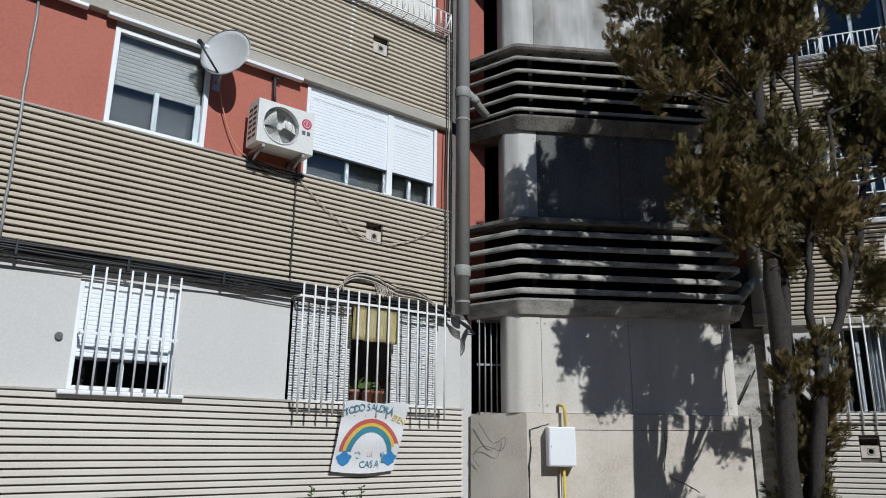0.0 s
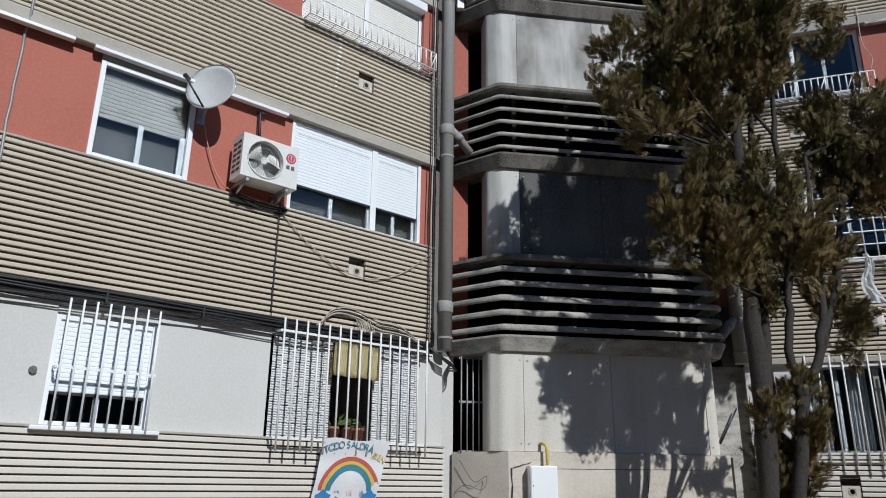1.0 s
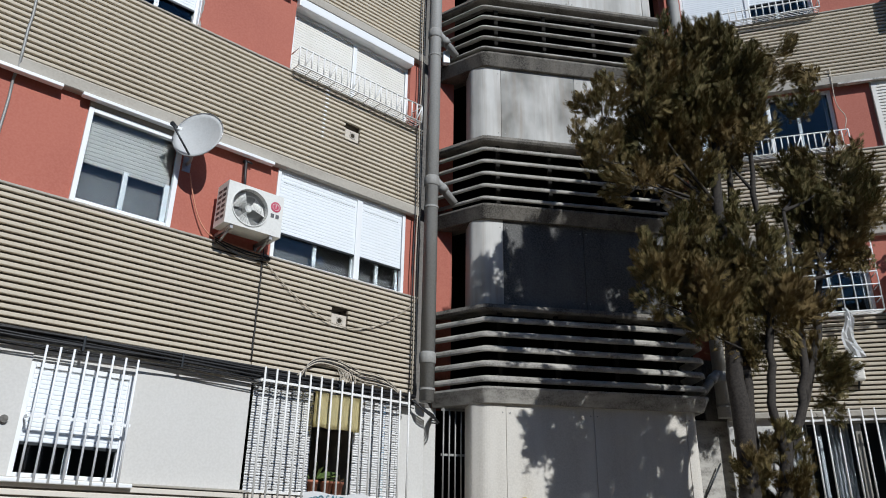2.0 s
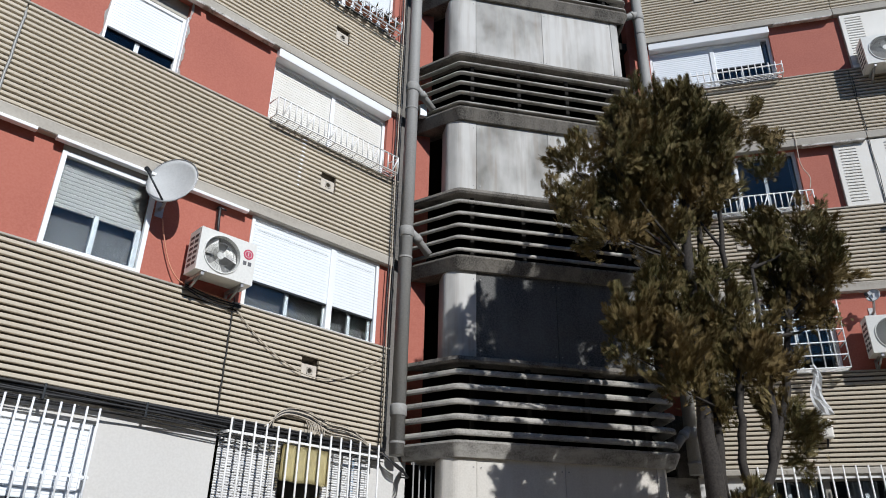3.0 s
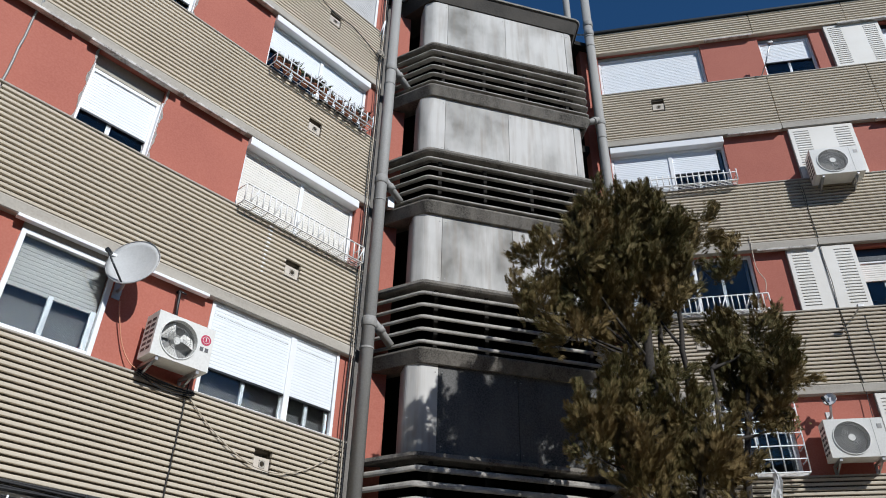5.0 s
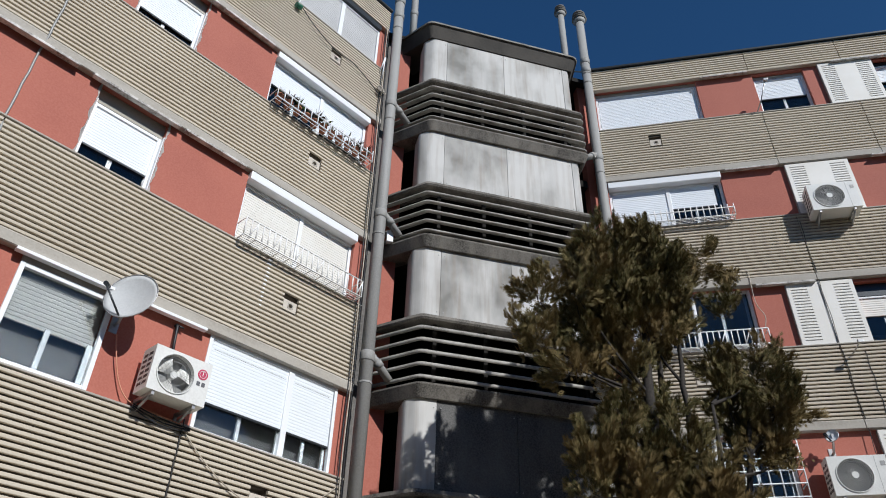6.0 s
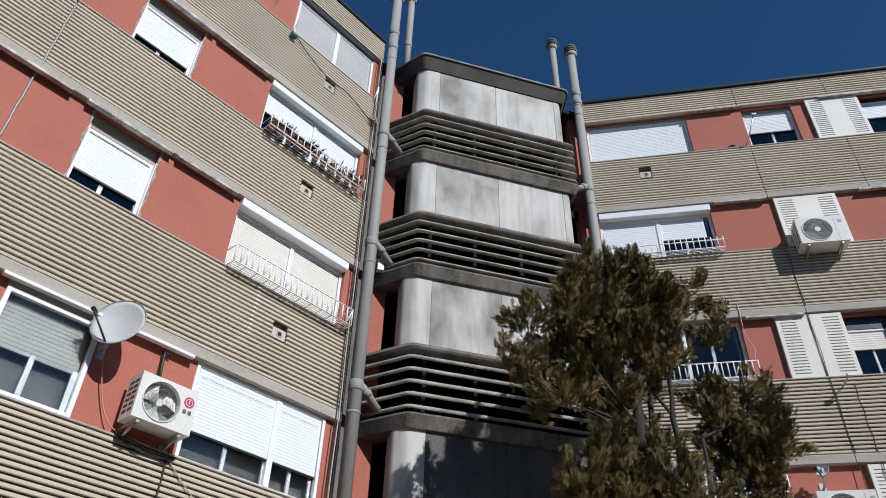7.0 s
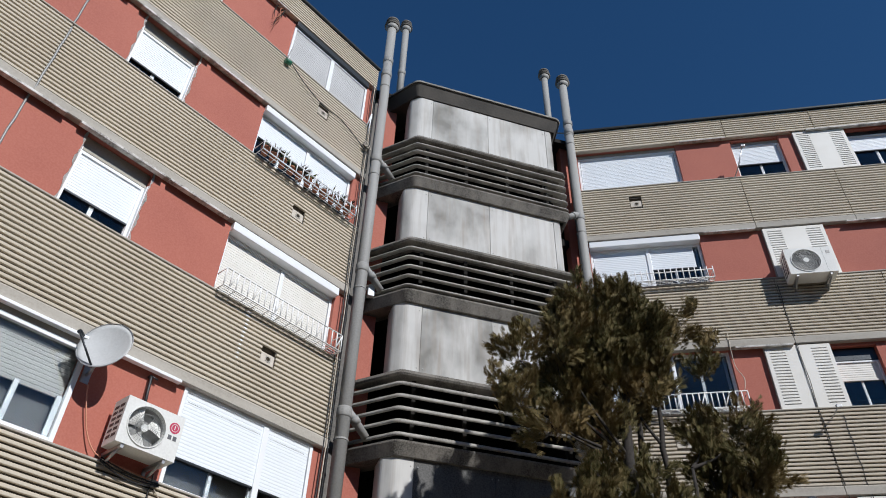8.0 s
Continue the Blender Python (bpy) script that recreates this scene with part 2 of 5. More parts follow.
# unseen plain walls added behind the camera to block low sky light
for i, (xa, xb, ya, yb, h_) in enumerate(((-22, 40, -26, -25, 15.0), (-23, -22, -26, 2, 15.0), (40, 41, -26, 2, 15.0))):
    solid(f"sky_block_wall_{i + 1}", box(B(), xa, xb, ya, yb, -0.2, h_), RIB_BACK, None, "unseen plain dull wall added to block low sky light", "wall", "structure")

# ---------------- facades ----------------


def wall_cells(bm, x0, x1, z0, z1, holes, y0, y1, runs=True):
    """A wall slab with rectangular openings right through it."""
    xs = sorted({x0, x1, *[h[0] for h in holes], *[h[1] for h in holes]})
    zs = sorted({z0, z1, *[h[2] for h in holes], *[h[3] for h in holes]})
    xs = [x for x in xs if x0 <= x <= x1]
    zs = [z for z in zs if z0 <= z <= z1]
    for xa, xb in zip(xs, xs[1:]):
        run = []
        for za, zb in zip(zs, zs[1:]):
            cx, cz = (xa + xb) / 2, (za + zb) / 2
            if any(h[0] < cx < h[1] and h[2] < cz < h[3] for h in holes):
                continue
            if runs and run and abs(run[-1][1] - za) < 1e-6:
                run[-1][1] = zb
            else:
                run.append([za, zb])
        for za, zb in run:
            box(bm, xa, xb, y0, y1, za, zb)
    if not runs:
        bmesh.ops.remove_doubles(bm, verts=bm.verts[:], dist=1e-5)
    return bm


RIB_STEP, RIB_D = 0.070, 0.038


def rib_profile(z, h):
    return [(RIB_D, z + 0.001), (RIB_D, z + h + 0.002), (0.014, z + h), (0.002, z + h - 0.006), (0.0, z + h - 0.010), (0.0, z + 0.004), (0.003, z)]


def ribbed_panel(parent, x0, x1, z0, z1, niches=(), material=None):
    """A ribbed concrete panel; niches are (x0, x1, z0, z1) left free of ribs."""
    bm = B()
    wide = material is RIB_PALE
    rib_h = 0.052 if wide else 0.043
    rows = max(1, int(round((z1 - z0) / RIB_STEP)))
    step = (z1 - z0) / rows
    for i in range(rows):
        z = z0 + i * step + (step - rib_h) / 2
        cuts = [x0]
        for nx0, nx1, nz0, nz1 in niches:
            if x0 < nx0 and nx1 < x1 and z + rib_h > nz0 and z < nz1:
                cuts += [nx0, nx1]
        cuts.append(x1)
        for a, b in zip(cuts[::2], cuts[1::2]):
            prism(bm, rib_profile(z, rib_h), a, b)
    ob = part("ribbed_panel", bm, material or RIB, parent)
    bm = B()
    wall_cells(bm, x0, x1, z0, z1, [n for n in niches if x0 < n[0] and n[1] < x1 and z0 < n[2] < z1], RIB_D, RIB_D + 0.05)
    # darkened back puts the shade of the gaps into its colour
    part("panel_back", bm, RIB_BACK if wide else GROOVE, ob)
    return ob


def facade_walls(m, name, x0, x1, joints, openings, vents, plaster_to):
    """The wall of a building, storey by storey, with ribbed bands, ledges and a parapet."""
    holes = [(o[0], o[1], o[2], o[3]) for o in openings]
    niches = [(u - 0.13, u + 0.13, z - 0.13, z + 0.13) for u, z in vents]
    walls = []
    for k in range(5):
        z0 = sill(k) - 0.02
        z1 = lintel(k) + 0.02
        end = plaster_to if k == 0 else x1
        bm = wall_cells(B(), x0, end, z0, z1, holes, WALL_Y, 0.32)
        w = solid(f"{name}_{k + 1}", bm, PLASTER if k == 0 else RED, m,
                  "pale grey plastered wall of the ground floor" if k == 0 else "brick-red painted wall between windows and ribbed bands",
                  "wall", "structure")
        walls.append(w)
        # the band under this storey's sills
        zb = 0.0 if k == 0 else lintel(k - 1) + (0.16 if k > 1 else 0.10)
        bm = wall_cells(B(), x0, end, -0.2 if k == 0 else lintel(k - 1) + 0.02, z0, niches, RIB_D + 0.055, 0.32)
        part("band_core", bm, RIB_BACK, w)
        joints_k = joints[:1] if k > 1 and plaster_to < 10 else joints
        edges = [x0, *joints_k, x1]
        if k == 0:
            edges = [x0, joints[-1] + 6, plaster_to] if plaster_to > 10 else [x0, plaster_to]
        for a, b in zip(edges, edges[1:]):
            ribbed_panel(w, a + 0.008, b - 0.008, zb, sill(k), niches, RIB_PALE if k == 0 else RIB)
        edges = [x0, *joints_k, x1]
        bm = B()
        box(bm, x0, end, -0.012, 0.30, sill(k), sill(k) + 0.025, 0.006)
        part("band_cap", bm, LEDGE, w)
        if k > 0:
            bm = B()
            for a, b in zip(edges, edges[1:]):
                prism(bm, [(0.09, lintel(k - 1) + 0.0), (0.09, zb), (-0.004, zb - 0.004), (-0.014, zb - 0.02), (-0.014, lintel(k - 1) + 0.012), (0.0, lintel(k - 1) + 0.0)], a + 0.006, b - 0.006)
            part("ledge", bm, LEDGE, w)
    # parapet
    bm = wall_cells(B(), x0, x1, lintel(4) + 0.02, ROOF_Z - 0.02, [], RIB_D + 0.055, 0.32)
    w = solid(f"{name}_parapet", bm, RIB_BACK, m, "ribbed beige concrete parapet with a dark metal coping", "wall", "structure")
    edges = [x0, *(joints[:1] if plaster_to < 10 else joints), x1]
    for a, b in zip(edges, edges[1:]):
        ribbed_panel(w, a + 0.008, b - 0.008, lintel(4) + 0.025, ROOF_Z - 0.03)
    bm = B()
    box(bm, x0, x1, -0.02, 0.09, lintel(4), lintel(4) + 0.02, 0.004)
    part("ledge", bm, RIB, w)
    bm = B()
    box(bm, x0, x1 + 0.01, -0.05, 0.36, ROOF_Z - 0.03, ROOF_Z + 0.03, 0.01)
    part("coping", bm, DARKMETAL, w)
    return walls


# openings: x0, x1, z0, z1
OPEN_LEFT = [(1.30, 2.30, 2.07, 3.24), (3.62, 5.84, 2.06, 3.32)]
for k in range(1, 5):
    OPEN_LEFT += [(1.29 + 0.06 * (k > 1), 2.38 - 0.06 * (k > 1), sill(k) + 0.03, lintel(k)), (3.66 + 0.14 * (k == 4), 5.80, sill(k) + 0.01, lintel(k))]
OPEN_RIGHT = [(1.85, 4.00, 2.06, 3.32)]
for k in range(1, 5):
    OPEN_RIGHT.append((1.23, 3.46, sill(k) + 0.01, lintel(k)))
OPEN_RIGHT += [(4.66, 5.72, sill(4) + 0.03, lintel(4) - 0.05), (7.10, 8.20, sill(4) + 0.03, lintel(4) - 0.05),
               (5.17, 5.94, sill(2) + 0.03, lintel(2) - 0.05)]
VENTS_LEFT = [(4.72, 4.28 + STOREY * k) for k in range(3)] + [(4.80, 12.55)]
VENTS_RIGHT = [(2.34, 1.60 + STOREY * k) for k in (0, 2, 4)]

walls_left = facade_walls(LEFT, "wall_left", -4.0, 6.02, (0.53, 3.55), OPEN_LEFT, VENTS_LEFT, 6.27)
walls_right = facade_walls(RIGHT, "wall_right", 1.14, 16.0, (4.60, 6.52, 11.0), OPEN_RIGHT, VENTS_RIGHT, 16.0)


def building_shell(m, name, x0, x1, deep):
    """Roof, back, ends, floors and a rear wall of the rooms, so that the building is closed."""
    bm = B()
    box(bm, x0, x1, 0.33, deep, ROOF_Z - 0.25, ROOF_Z - 0.1)
    solid("roof_" + name, bm, DARK_CONCRETE, m, "flat grey roof behind the parapet", "roof", "structure")
    bm = B()
    box(bm, x0, x1, deep, deep + 0.2, 0, ROOF_Z)
    box(bm, x0 - 0.2, x0, 0.34, deep + 0.2, 0, ROOF_Z - 0.1)
    box(bm, x1, x1 + 0.2, 0.6, deep + 0.2, 0, ROOF_Z)
    solid("outer_wall_" + name, bm, PLASTER, m, "plain outer wall closing the building", "wall", "structure")
    # floors and rear wall whose dark grey stands in for unlit rooms
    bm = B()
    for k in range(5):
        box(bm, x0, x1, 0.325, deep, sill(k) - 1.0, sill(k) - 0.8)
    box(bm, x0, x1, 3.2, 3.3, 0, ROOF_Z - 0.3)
    solid("floor_slabs_" + name, bm, ROOM, m, "floors and back walls of the rooms, coloured dark for shade", "floor", "structure")


building_shell(LEFT, "left", -4.0, 5.75, 8.0)
building_shell(RIGHT, "right", 1.5, 16.0, 8.0)

# ---------------- stair tower ----------------
PLAN = [(1.66, 10.42), (2.30, 9.78), (5.54, 9.78), (5.62, 10.45)]    # line of the slats and of the base


def strip_plan(path, inner):
    """A closed plan from an open path of (x, y) and the depth behind it."""
    back = []
    n = len(path)
    for i, p in enumerate(path):
        a, b = Vector(path[max(i - 1, 0)]), Vector(path[min(i + 1, n - 1)])
        if 0 < i < n - 1:
            d1, d2 = (Vector(p) - a).normalized(), (b - Vector(p)).normalized()
            nn = (Vector((-d1.y, d1.x)) + Vector((-d2.y, d2.x)))
            nn /= nn.length * max(0.5, nn.normalized().dot(Vector((-d1.y, d1.x))))
        else:
            d = (b - a).normalized()
            nn = Vector((-d.y, d.x))
        back.append((p[0] + nn.x * inner, p[1] + nn.y * inner))
    return list(path) + back[::-1]


def sweep(bm, path, profile):
    """A profile of (outward, z) carried round an open path of (x, y); mitred corners."""
    n = len(path)
    rows = []
    for i, p in enumerate(path):
        a, b = Vector(path[max(i - 1, 0)]), Vector(path[min(i + 1, n - 1)])
        d1 = (Vector(p) - a).normalized() if i else (b - Vector(p)).normalized()
        d2 = (b - Vector(p)).normalized() if i < n - 1 else d1
        n1, n2 = Vector((d1.y, -d1.x)), Vector((d2.y, -d2.x))
        nn = (n1 + n2).normalized()
        nn /= nn.dot(n1)
        rows.append([bm.verts.new((p[0] + nn.x * o, p[1] + nn.y * o, z)) for o, z in profile])
    m_ = len(profile)
    for A, C in zip(rows, rows[1:]):
        for j in range(m_):
            bm.faces.new((A[j], A[(j + 1) % m_], C[(j + 1) % m_], C[j]))
    bm.faces.new(rows[0][::-1])
    bm.faces.new(rows[-1])
    return bm


tower = thing("stair_tower", Matrix.Translation((3.9, 9.84, 0)), "grey concrete stair tower with slatted bands and stained panels", "stair tower")
TO = Vector((-3.9, -9.84, 0))
SHIFT = Matrix.Translation(TO)


def tpart(name, bm, material, label="", parent=None):
    bm.transform(SHIFT)
    return part(name, bm, material, parent or tower, label)


bm = extrude_plan(B(), strip_plan([(1.70, 10.40), (2.36, 9.80), (5.52, 9.80), (5.60, 10.45)], 0.25), -0.2, 2.014)
tpart("base_wall", bm, BASE, "cracked pale rendered base wall")


def rounded(path, r=0.07):
    out = [path[0]]
    for i in range(1, len(path) - 1):
        p = Vector(path[i])
        a, b = (Vector(path[i - 1]) - p).normalized(), (Vector(path[i + 1]) - p).normalized()
        for t in (0, 0.25, 0.5, 0.75, 1):
            q = p + a * r * (1 - t) ** 2 + b * r * t ** 2
            out.append((q.x, q.y))
    return out + [path[-1]]


def tower_storey(k):
    zb, zt = 2.02 + STOREY * k, lintel(k) + 0.02
    mat_ = PANEL_CLEAN if k == 0 else PANEL
    pieces = [rounded([(2.12, 10.32), (2.12, 9.98), (2.30, 9.84), (2.596, 9.84)]), [(2.604, 9.845), (3.866, 9.845)],
              [(3.874, 9.845), (5.246, 9.845)], rounded([(5.254, 9.84), (5.40, 9.84), (5.47, 9.98), (5.47, 10.32)])]
    for i, p in enumerate(pieces):
        tpart("panel", extrude_plan(B(), strip_plan(p, 0.05), zb, zt), PANEL_DARK if k == 1 and i in (1, 2) else PANEL_PALE if k and i in (0, 2) else mat_)
    for x in (2.55, 2.66, 3.82, 3.92, 5.20, 5.30):
        for z in (zb + 0.10, zt - 0.12):
            tpart("bolt", disc_ring(B(), (x, 9.838, z), (0, -1, 0), 0, 0.012, 0.004, 6), GRILLE)
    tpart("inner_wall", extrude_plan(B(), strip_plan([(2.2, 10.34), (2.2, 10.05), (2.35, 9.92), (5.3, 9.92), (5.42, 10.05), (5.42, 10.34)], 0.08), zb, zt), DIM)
    if k == 4:
        return
    # beam with a slanting underside, then five slats and a top ledge
    z = lintel(k)
    # above the lowest storey the beams take the darker, streaked colour
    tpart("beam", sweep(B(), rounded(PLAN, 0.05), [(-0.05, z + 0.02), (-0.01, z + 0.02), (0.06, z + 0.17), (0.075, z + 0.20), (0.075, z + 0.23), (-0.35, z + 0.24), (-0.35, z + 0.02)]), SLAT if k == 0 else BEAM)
    th = (1.75, 1.4, 1.05, 0.9)[k]
    for i in range(5):
        c = z + 0.33 + 0.212 * i
        tpart("slat", sweep(B(), rounded(PLAN, 0.05), [(-0.06, c + 0.022 * th), (0.03, c - 0.018 * th), (0.055, c - 0.016 * th), (0.063, c - 0.006 * th), (0.061, c + 0.012 * th), (0.045, c + 0.024 * th), (0.005, c + 0.036 * th), (-0.06, c + 0.042 * th)]), SLAT)
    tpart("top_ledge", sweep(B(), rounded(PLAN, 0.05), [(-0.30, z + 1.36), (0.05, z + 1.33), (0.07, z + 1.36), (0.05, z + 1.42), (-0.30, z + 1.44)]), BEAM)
    for x in (2.55, 3.4, 4.3, 5.2):
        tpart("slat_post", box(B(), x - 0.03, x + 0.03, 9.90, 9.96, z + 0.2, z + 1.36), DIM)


for k in range(5):
    tower_storey(k)
z = lintel(4)
tpart("roof_slab", sweep(B(), rounded([(1.62, 10.62), (2.22, 9.80), (5.50, 9.80), (5.66, 10.55)], 0.05),
                         [(-0.6, z + 0.03), (-0.02, z + 0.03), (0.08, z + 0.30), (0.085, z + 0.33), (0.12, z + 0.34), (0.12, z + 0.38), (-0.6, z + 0.42)]), TAR, "sooty roof slab")
tpart("roof_lip", sweep(B(), rounded([(1.62, 10.62), (2.22, 9.80), (5.50, 9.80), (5.66, 10.55)], 0.05), [(0.05, z + 0.382), (0.125, z + 0.345), (0.135, z + 0.375), (0.125, z + 0.39), (0.05, z + 0.395)]), SLAT, "thin pale metal roof lip")

# stairwell behind the tower, its dimness put into near-black colour
# the fourth is an unseen partition added to stop sunlight leaking in
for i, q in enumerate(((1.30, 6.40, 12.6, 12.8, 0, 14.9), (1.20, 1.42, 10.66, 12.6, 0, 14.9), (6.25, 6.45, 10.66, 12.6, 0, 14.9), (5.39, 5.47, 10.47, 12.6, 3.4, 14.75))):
    solid(f"stairwell_wall_{i + 1}", box(B(), *q), DIM, None, "wall inside the stair tower, coloured near black for shade", "wall", "structure")
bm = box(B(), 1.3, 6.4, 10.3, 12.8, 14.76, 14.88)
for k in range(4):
    solid(f"landing_{k + 1}", box(B(), 1.42, 6.25, 10.5, 12.6, lintel(k) + 0.05, lintel(k) + 0.22), DIM, None, "landing inside the stair tower, coloured near black for shade", "landing", "structure")
solid("stairwell_ceiling", bm, DIM, None, "ceiling slab over the stairwell, coloured near black for shade", "ceiling", "structure")
for side, xa, xb in (("left", 1.36, 1.93), ("right", 5.93, 6.36)):
    if side == "left":
        # dark filler whose colour stands in for the shaded gap
        solid("wall_pier_dark", box(B(), xa, 1.655, 10.46, 10.66, 3.36, 14.85), DARK_CONCRETE, None, "dark filler strip for the shaded gap behind the flue pipe", "wall", "structure")
    else:
        solid("wall_pier_dark_foot", box(B(), xa, xb, 10.46, 10.66, 3.36, 4.3), DARK_CONCRETE, None, "dark foot of the narrow wall beside the tower", "wall", "structure")
    bm = box(B(), 1.66 if side == "left" else xa, xb, 10.46, 10.66, 3.36 if side == "left" else 4.305, 14.85)
    solid("wall_pier_" + side, bm, RED, None, "narrow brick-red painted wall beside the stair tower", "wall", "structure")
    bm = box(B(), xa, xb, 10.46, 10.66, 0, 2.01)
    box(bm, xa if side == "left" else xa - 0.2, xa + 0.36 if side == "left" else xb, 10.46, 10.66, 2.01, 3.355)
    solid("wall_foot_" + side, bm, PLASTER if side == "left" else SLAT, None, "pale plastered wall foot beside the stair tower", "wall", "structure")

# ---------------- windows ----------------
WINDOW_COUNT = [0]


def slat_sheet(x0, x1, z0, z1, y, step=0.045):
    """A roller blind: slats with a round face, joined."""
    bm = B()
    rows = max(1, int(round((z1 - z0) / step)))
    s = (z1 - z0) / rows
    for i in range(rows):
        z = z0 + i * s
        prism(bm, [(y + 0.012, z), (y + 0.012, z + s), (y + 0.002, z + s), (y - 0.001, z + s * 0.8), (y - 0.001, z + s * 0.22), (y + 0.002, z + 0.002)], x0, x1)
    return bm


def window(m, x0, x1, z0, z1, recess=0.10, blinds=(), mullions=(), blind_mat=None, box_h=0.0, box_out=0.0, label="", sill_out=0.0,
           frame_mat=None, box_mat=None, fw=0.05, patch=False, sash=True):
    """A white window in an opening. blinds: (x0, x1, bottom); mullions: (x, width)."""
    WINDOW_COUNT[0] += 1
    blind_mat, frame_mat, box_mat = blind_mat or BLIND, frame_mat or WHITE, box_mat or WHITE
    w = thing(f"window_{WINDOW_COUNT[0]}", m @ Matrix.Translation((x0, recess, z0)), label, "window", "structure")
    W, H = x1 - x0, z1 - z0
    top = H - box_h
    bm = B()
    box(bm, 0, fw, 0, 0.07, 0, top, 0.006)
    box(bm, W - fw, W, 0, 0.07, 0, top, 0.006)
    box(bm, fw, W - fw, 0.002, 0.068, 0, fw, 0.006)
    box(bm, fw, W - fw, 0.002, 0.068, top - fw, top, 0.006)
    for x, wd in mullions:
        over = [zb for a, b, zb in blinds if a < x < b]
        box(bm, x - x0 - wd / 2, x - x0 + wd / 2, 0.045 if over else 0.001, 0.066, fw, (over[0] - z0 + 0.02) if over else top - fw, 0.006)
    part("window_frame", bm, frame_mat, w)
    xs = [fw] + [x - x0 for x, wd in mullions] + [W - fw]
    for a, b in zip(xs, xs[1:]):
        pane = part("pane", box(B(), a, b, 0.045, 0.051, fw * 0.8, top - fw * 0.8), GLASS, w)
        pane.visible_shadow = False
        # sash rails inside
        c = (a + b) / 2
        if b - a > 0.6 and sash:
            bm = B()
            box(bm, c - 0.04, c + 0.01, 0.053, 0.085, fw, top - fw)
            box(bm, b - 0.07, b - 0.03, 0.053, 0.085, fw, top - fw)
            part("sash", bm, GREYBLIND, w)
    for a, b, zb in blinds:
        bl = part("roller_blind", slat_sheet(a - x0, b - x0, zb - z0, top - fw * 0.5, 0.022), blind_mat, w)
        part("blind_rail", box(B(), a - x0, b - x0, 0.012, 0.040, zb - z0 - 0.03, zb - z0 - 0.001, 0.004), DARKMETAL if blind_mat is BLIND else blind_mat, bl)
    if patch:
        for s_ in (-1, 1):
            bm = B()
            edge = [0.0 if s_ < 0 else W, ]
            prev = None
            for i in range(31):
                z_ = H * i / 30
                wd = 0.014 + 0.018 * random.random() + 0.012 * math.sin(i * 0.7 + x0)
                a_ = bm.verts.new((edge[0] + s_ * 0.002, WALL_Y - recess - 0.004, z_))
                b_ = bm.verts.new((edge[0] + s_ * wd, WALL_Y - recess - 0.004, z_))
                if prev:
                    bm.faces.new((prev[0], prev[1], b_, a_))
                prev = (a_, b_)
            bmesh.ops.solidify(bm, geom=bm.faces[:], thickness=0.003)
            part("plaster_patch", bm, PLASTER, w, "rough white plaster patch at the window edge")
            part("reveal", box(B(), edge[0] - 0.012 if s_ > 0 else 0.0, W if s_ > 0 else 0.012, WALL_Y - recess + 0.004, -0.002, 0, top), WHITE, w)
    if box_h:
        bm = box(B(), 0.0, W, -box_out, 0.20, top + 0.003, H - 0.002, 0.01)
        part("blind_box", bm, box_mat, w)
    if sill_out:
        part("window_sill", box(B(), -0.10, W + 0.10, -sill_out, 0.0, -0.045, -0.004, 0.01), WHITE, w)
    return w


L, R = LEFT, RIGHT
window(L, 1.30, 2.30, 2.07, 3.24, 0.10, [(1.35, 2.25, 2.40)], [(1.80, 0.06)], sill_out=0.16, box_h=0.09, box_mat=PLASTER, label="white window with its roller blind almost down, behind bars")
window(L, 1.29, 2.38, sill(1) + 0.03, lintel(1), 0.045, [], [], fw=0.055, sash=False, box_h=0.10, box_mat=LEDGE, label="white window with a taupe blind half down behind the glass")
part("sash", box(box(B(), 0.50, 0.555, 0.06, 0.09, 0.05, 0.54), 0.97, 1.03, 0.06, 0.09, 0.05, 0.54), GREYBLIND, bpy.data.objects["window_2"])
part("inner_blind", slat_sheet(0.06, 1.03, 0.52, 1.12, 0.10, 0.05), TAUPE, bpy.data.objects["window_2"])
# grey sheet added behind the glass in place of its reflection
part("reflection_sheet", box(B(), 0.03, 1.06, 0.20, 0.205, 0.03, 1.14), PANE_GREY, bpy.data.objects["window_2"], "grey sheet standing in for reflection in the panes")
window(L, 3.66, 5.80, sill(1) + 0.01, lintel(1), 0.06, [(3.72, 4.93, 5.23), (5.02, 5.74, 5.23)], [(4.975, 0.09)], label="wide white window with its roller blinds half down")
# same added sheet, greying the wide window's panes like a reflection
part("reflection_sheet", box(B(), 0.03, 2.10, 0.20, 0.205, 0.03, 1.14), PANE_GREY, bpy.data.objects["window_3"], "grey sheet standing in for reflection in the panes")
bm = B()
for i in range(62):
    x_ = 0.10 + 0.031 * i
    if not 1.24 < x_ < 1.40:
        box(bm, x_, x_ + 0.018, 0.018, 0.024, 1.105, 1.111)
tagged(part("vent_slit_row", bm, CABLE, bpy.data.objects["window_3"]), kind="stuff")
for k in (2, 3):
    window(L, 1.35, 2.32, sill(k) + 0.03, lintel(k), 0.16, [(1.40, 2.28, sill(k) + 0.36)], [(1.80, 0.06)], box_h=0.25, box_mat=LEDGE, label="recessed white window with its roller blind nearly down", patch=True)
window(L, 1.35, 2.32, sill(4) + 0.03, lintel(4), 0.14, [(1.40, 2.28, sill(4) + 0.5)], [(1.85, 0.06)], label="recessed white window with a half lowered blind")
window(L, 3.66, 5.80, sill(2) + 0.01, lintel(2), 0.14, [(3.72, 4.72, sill(2) + 0.10), (4.80, 5.74, sill(2) + 0.10)], [(4.76, 0.07)], CREAM, 0.15, 0.15, "recessed window with cream roller blinds down and a white blind box")
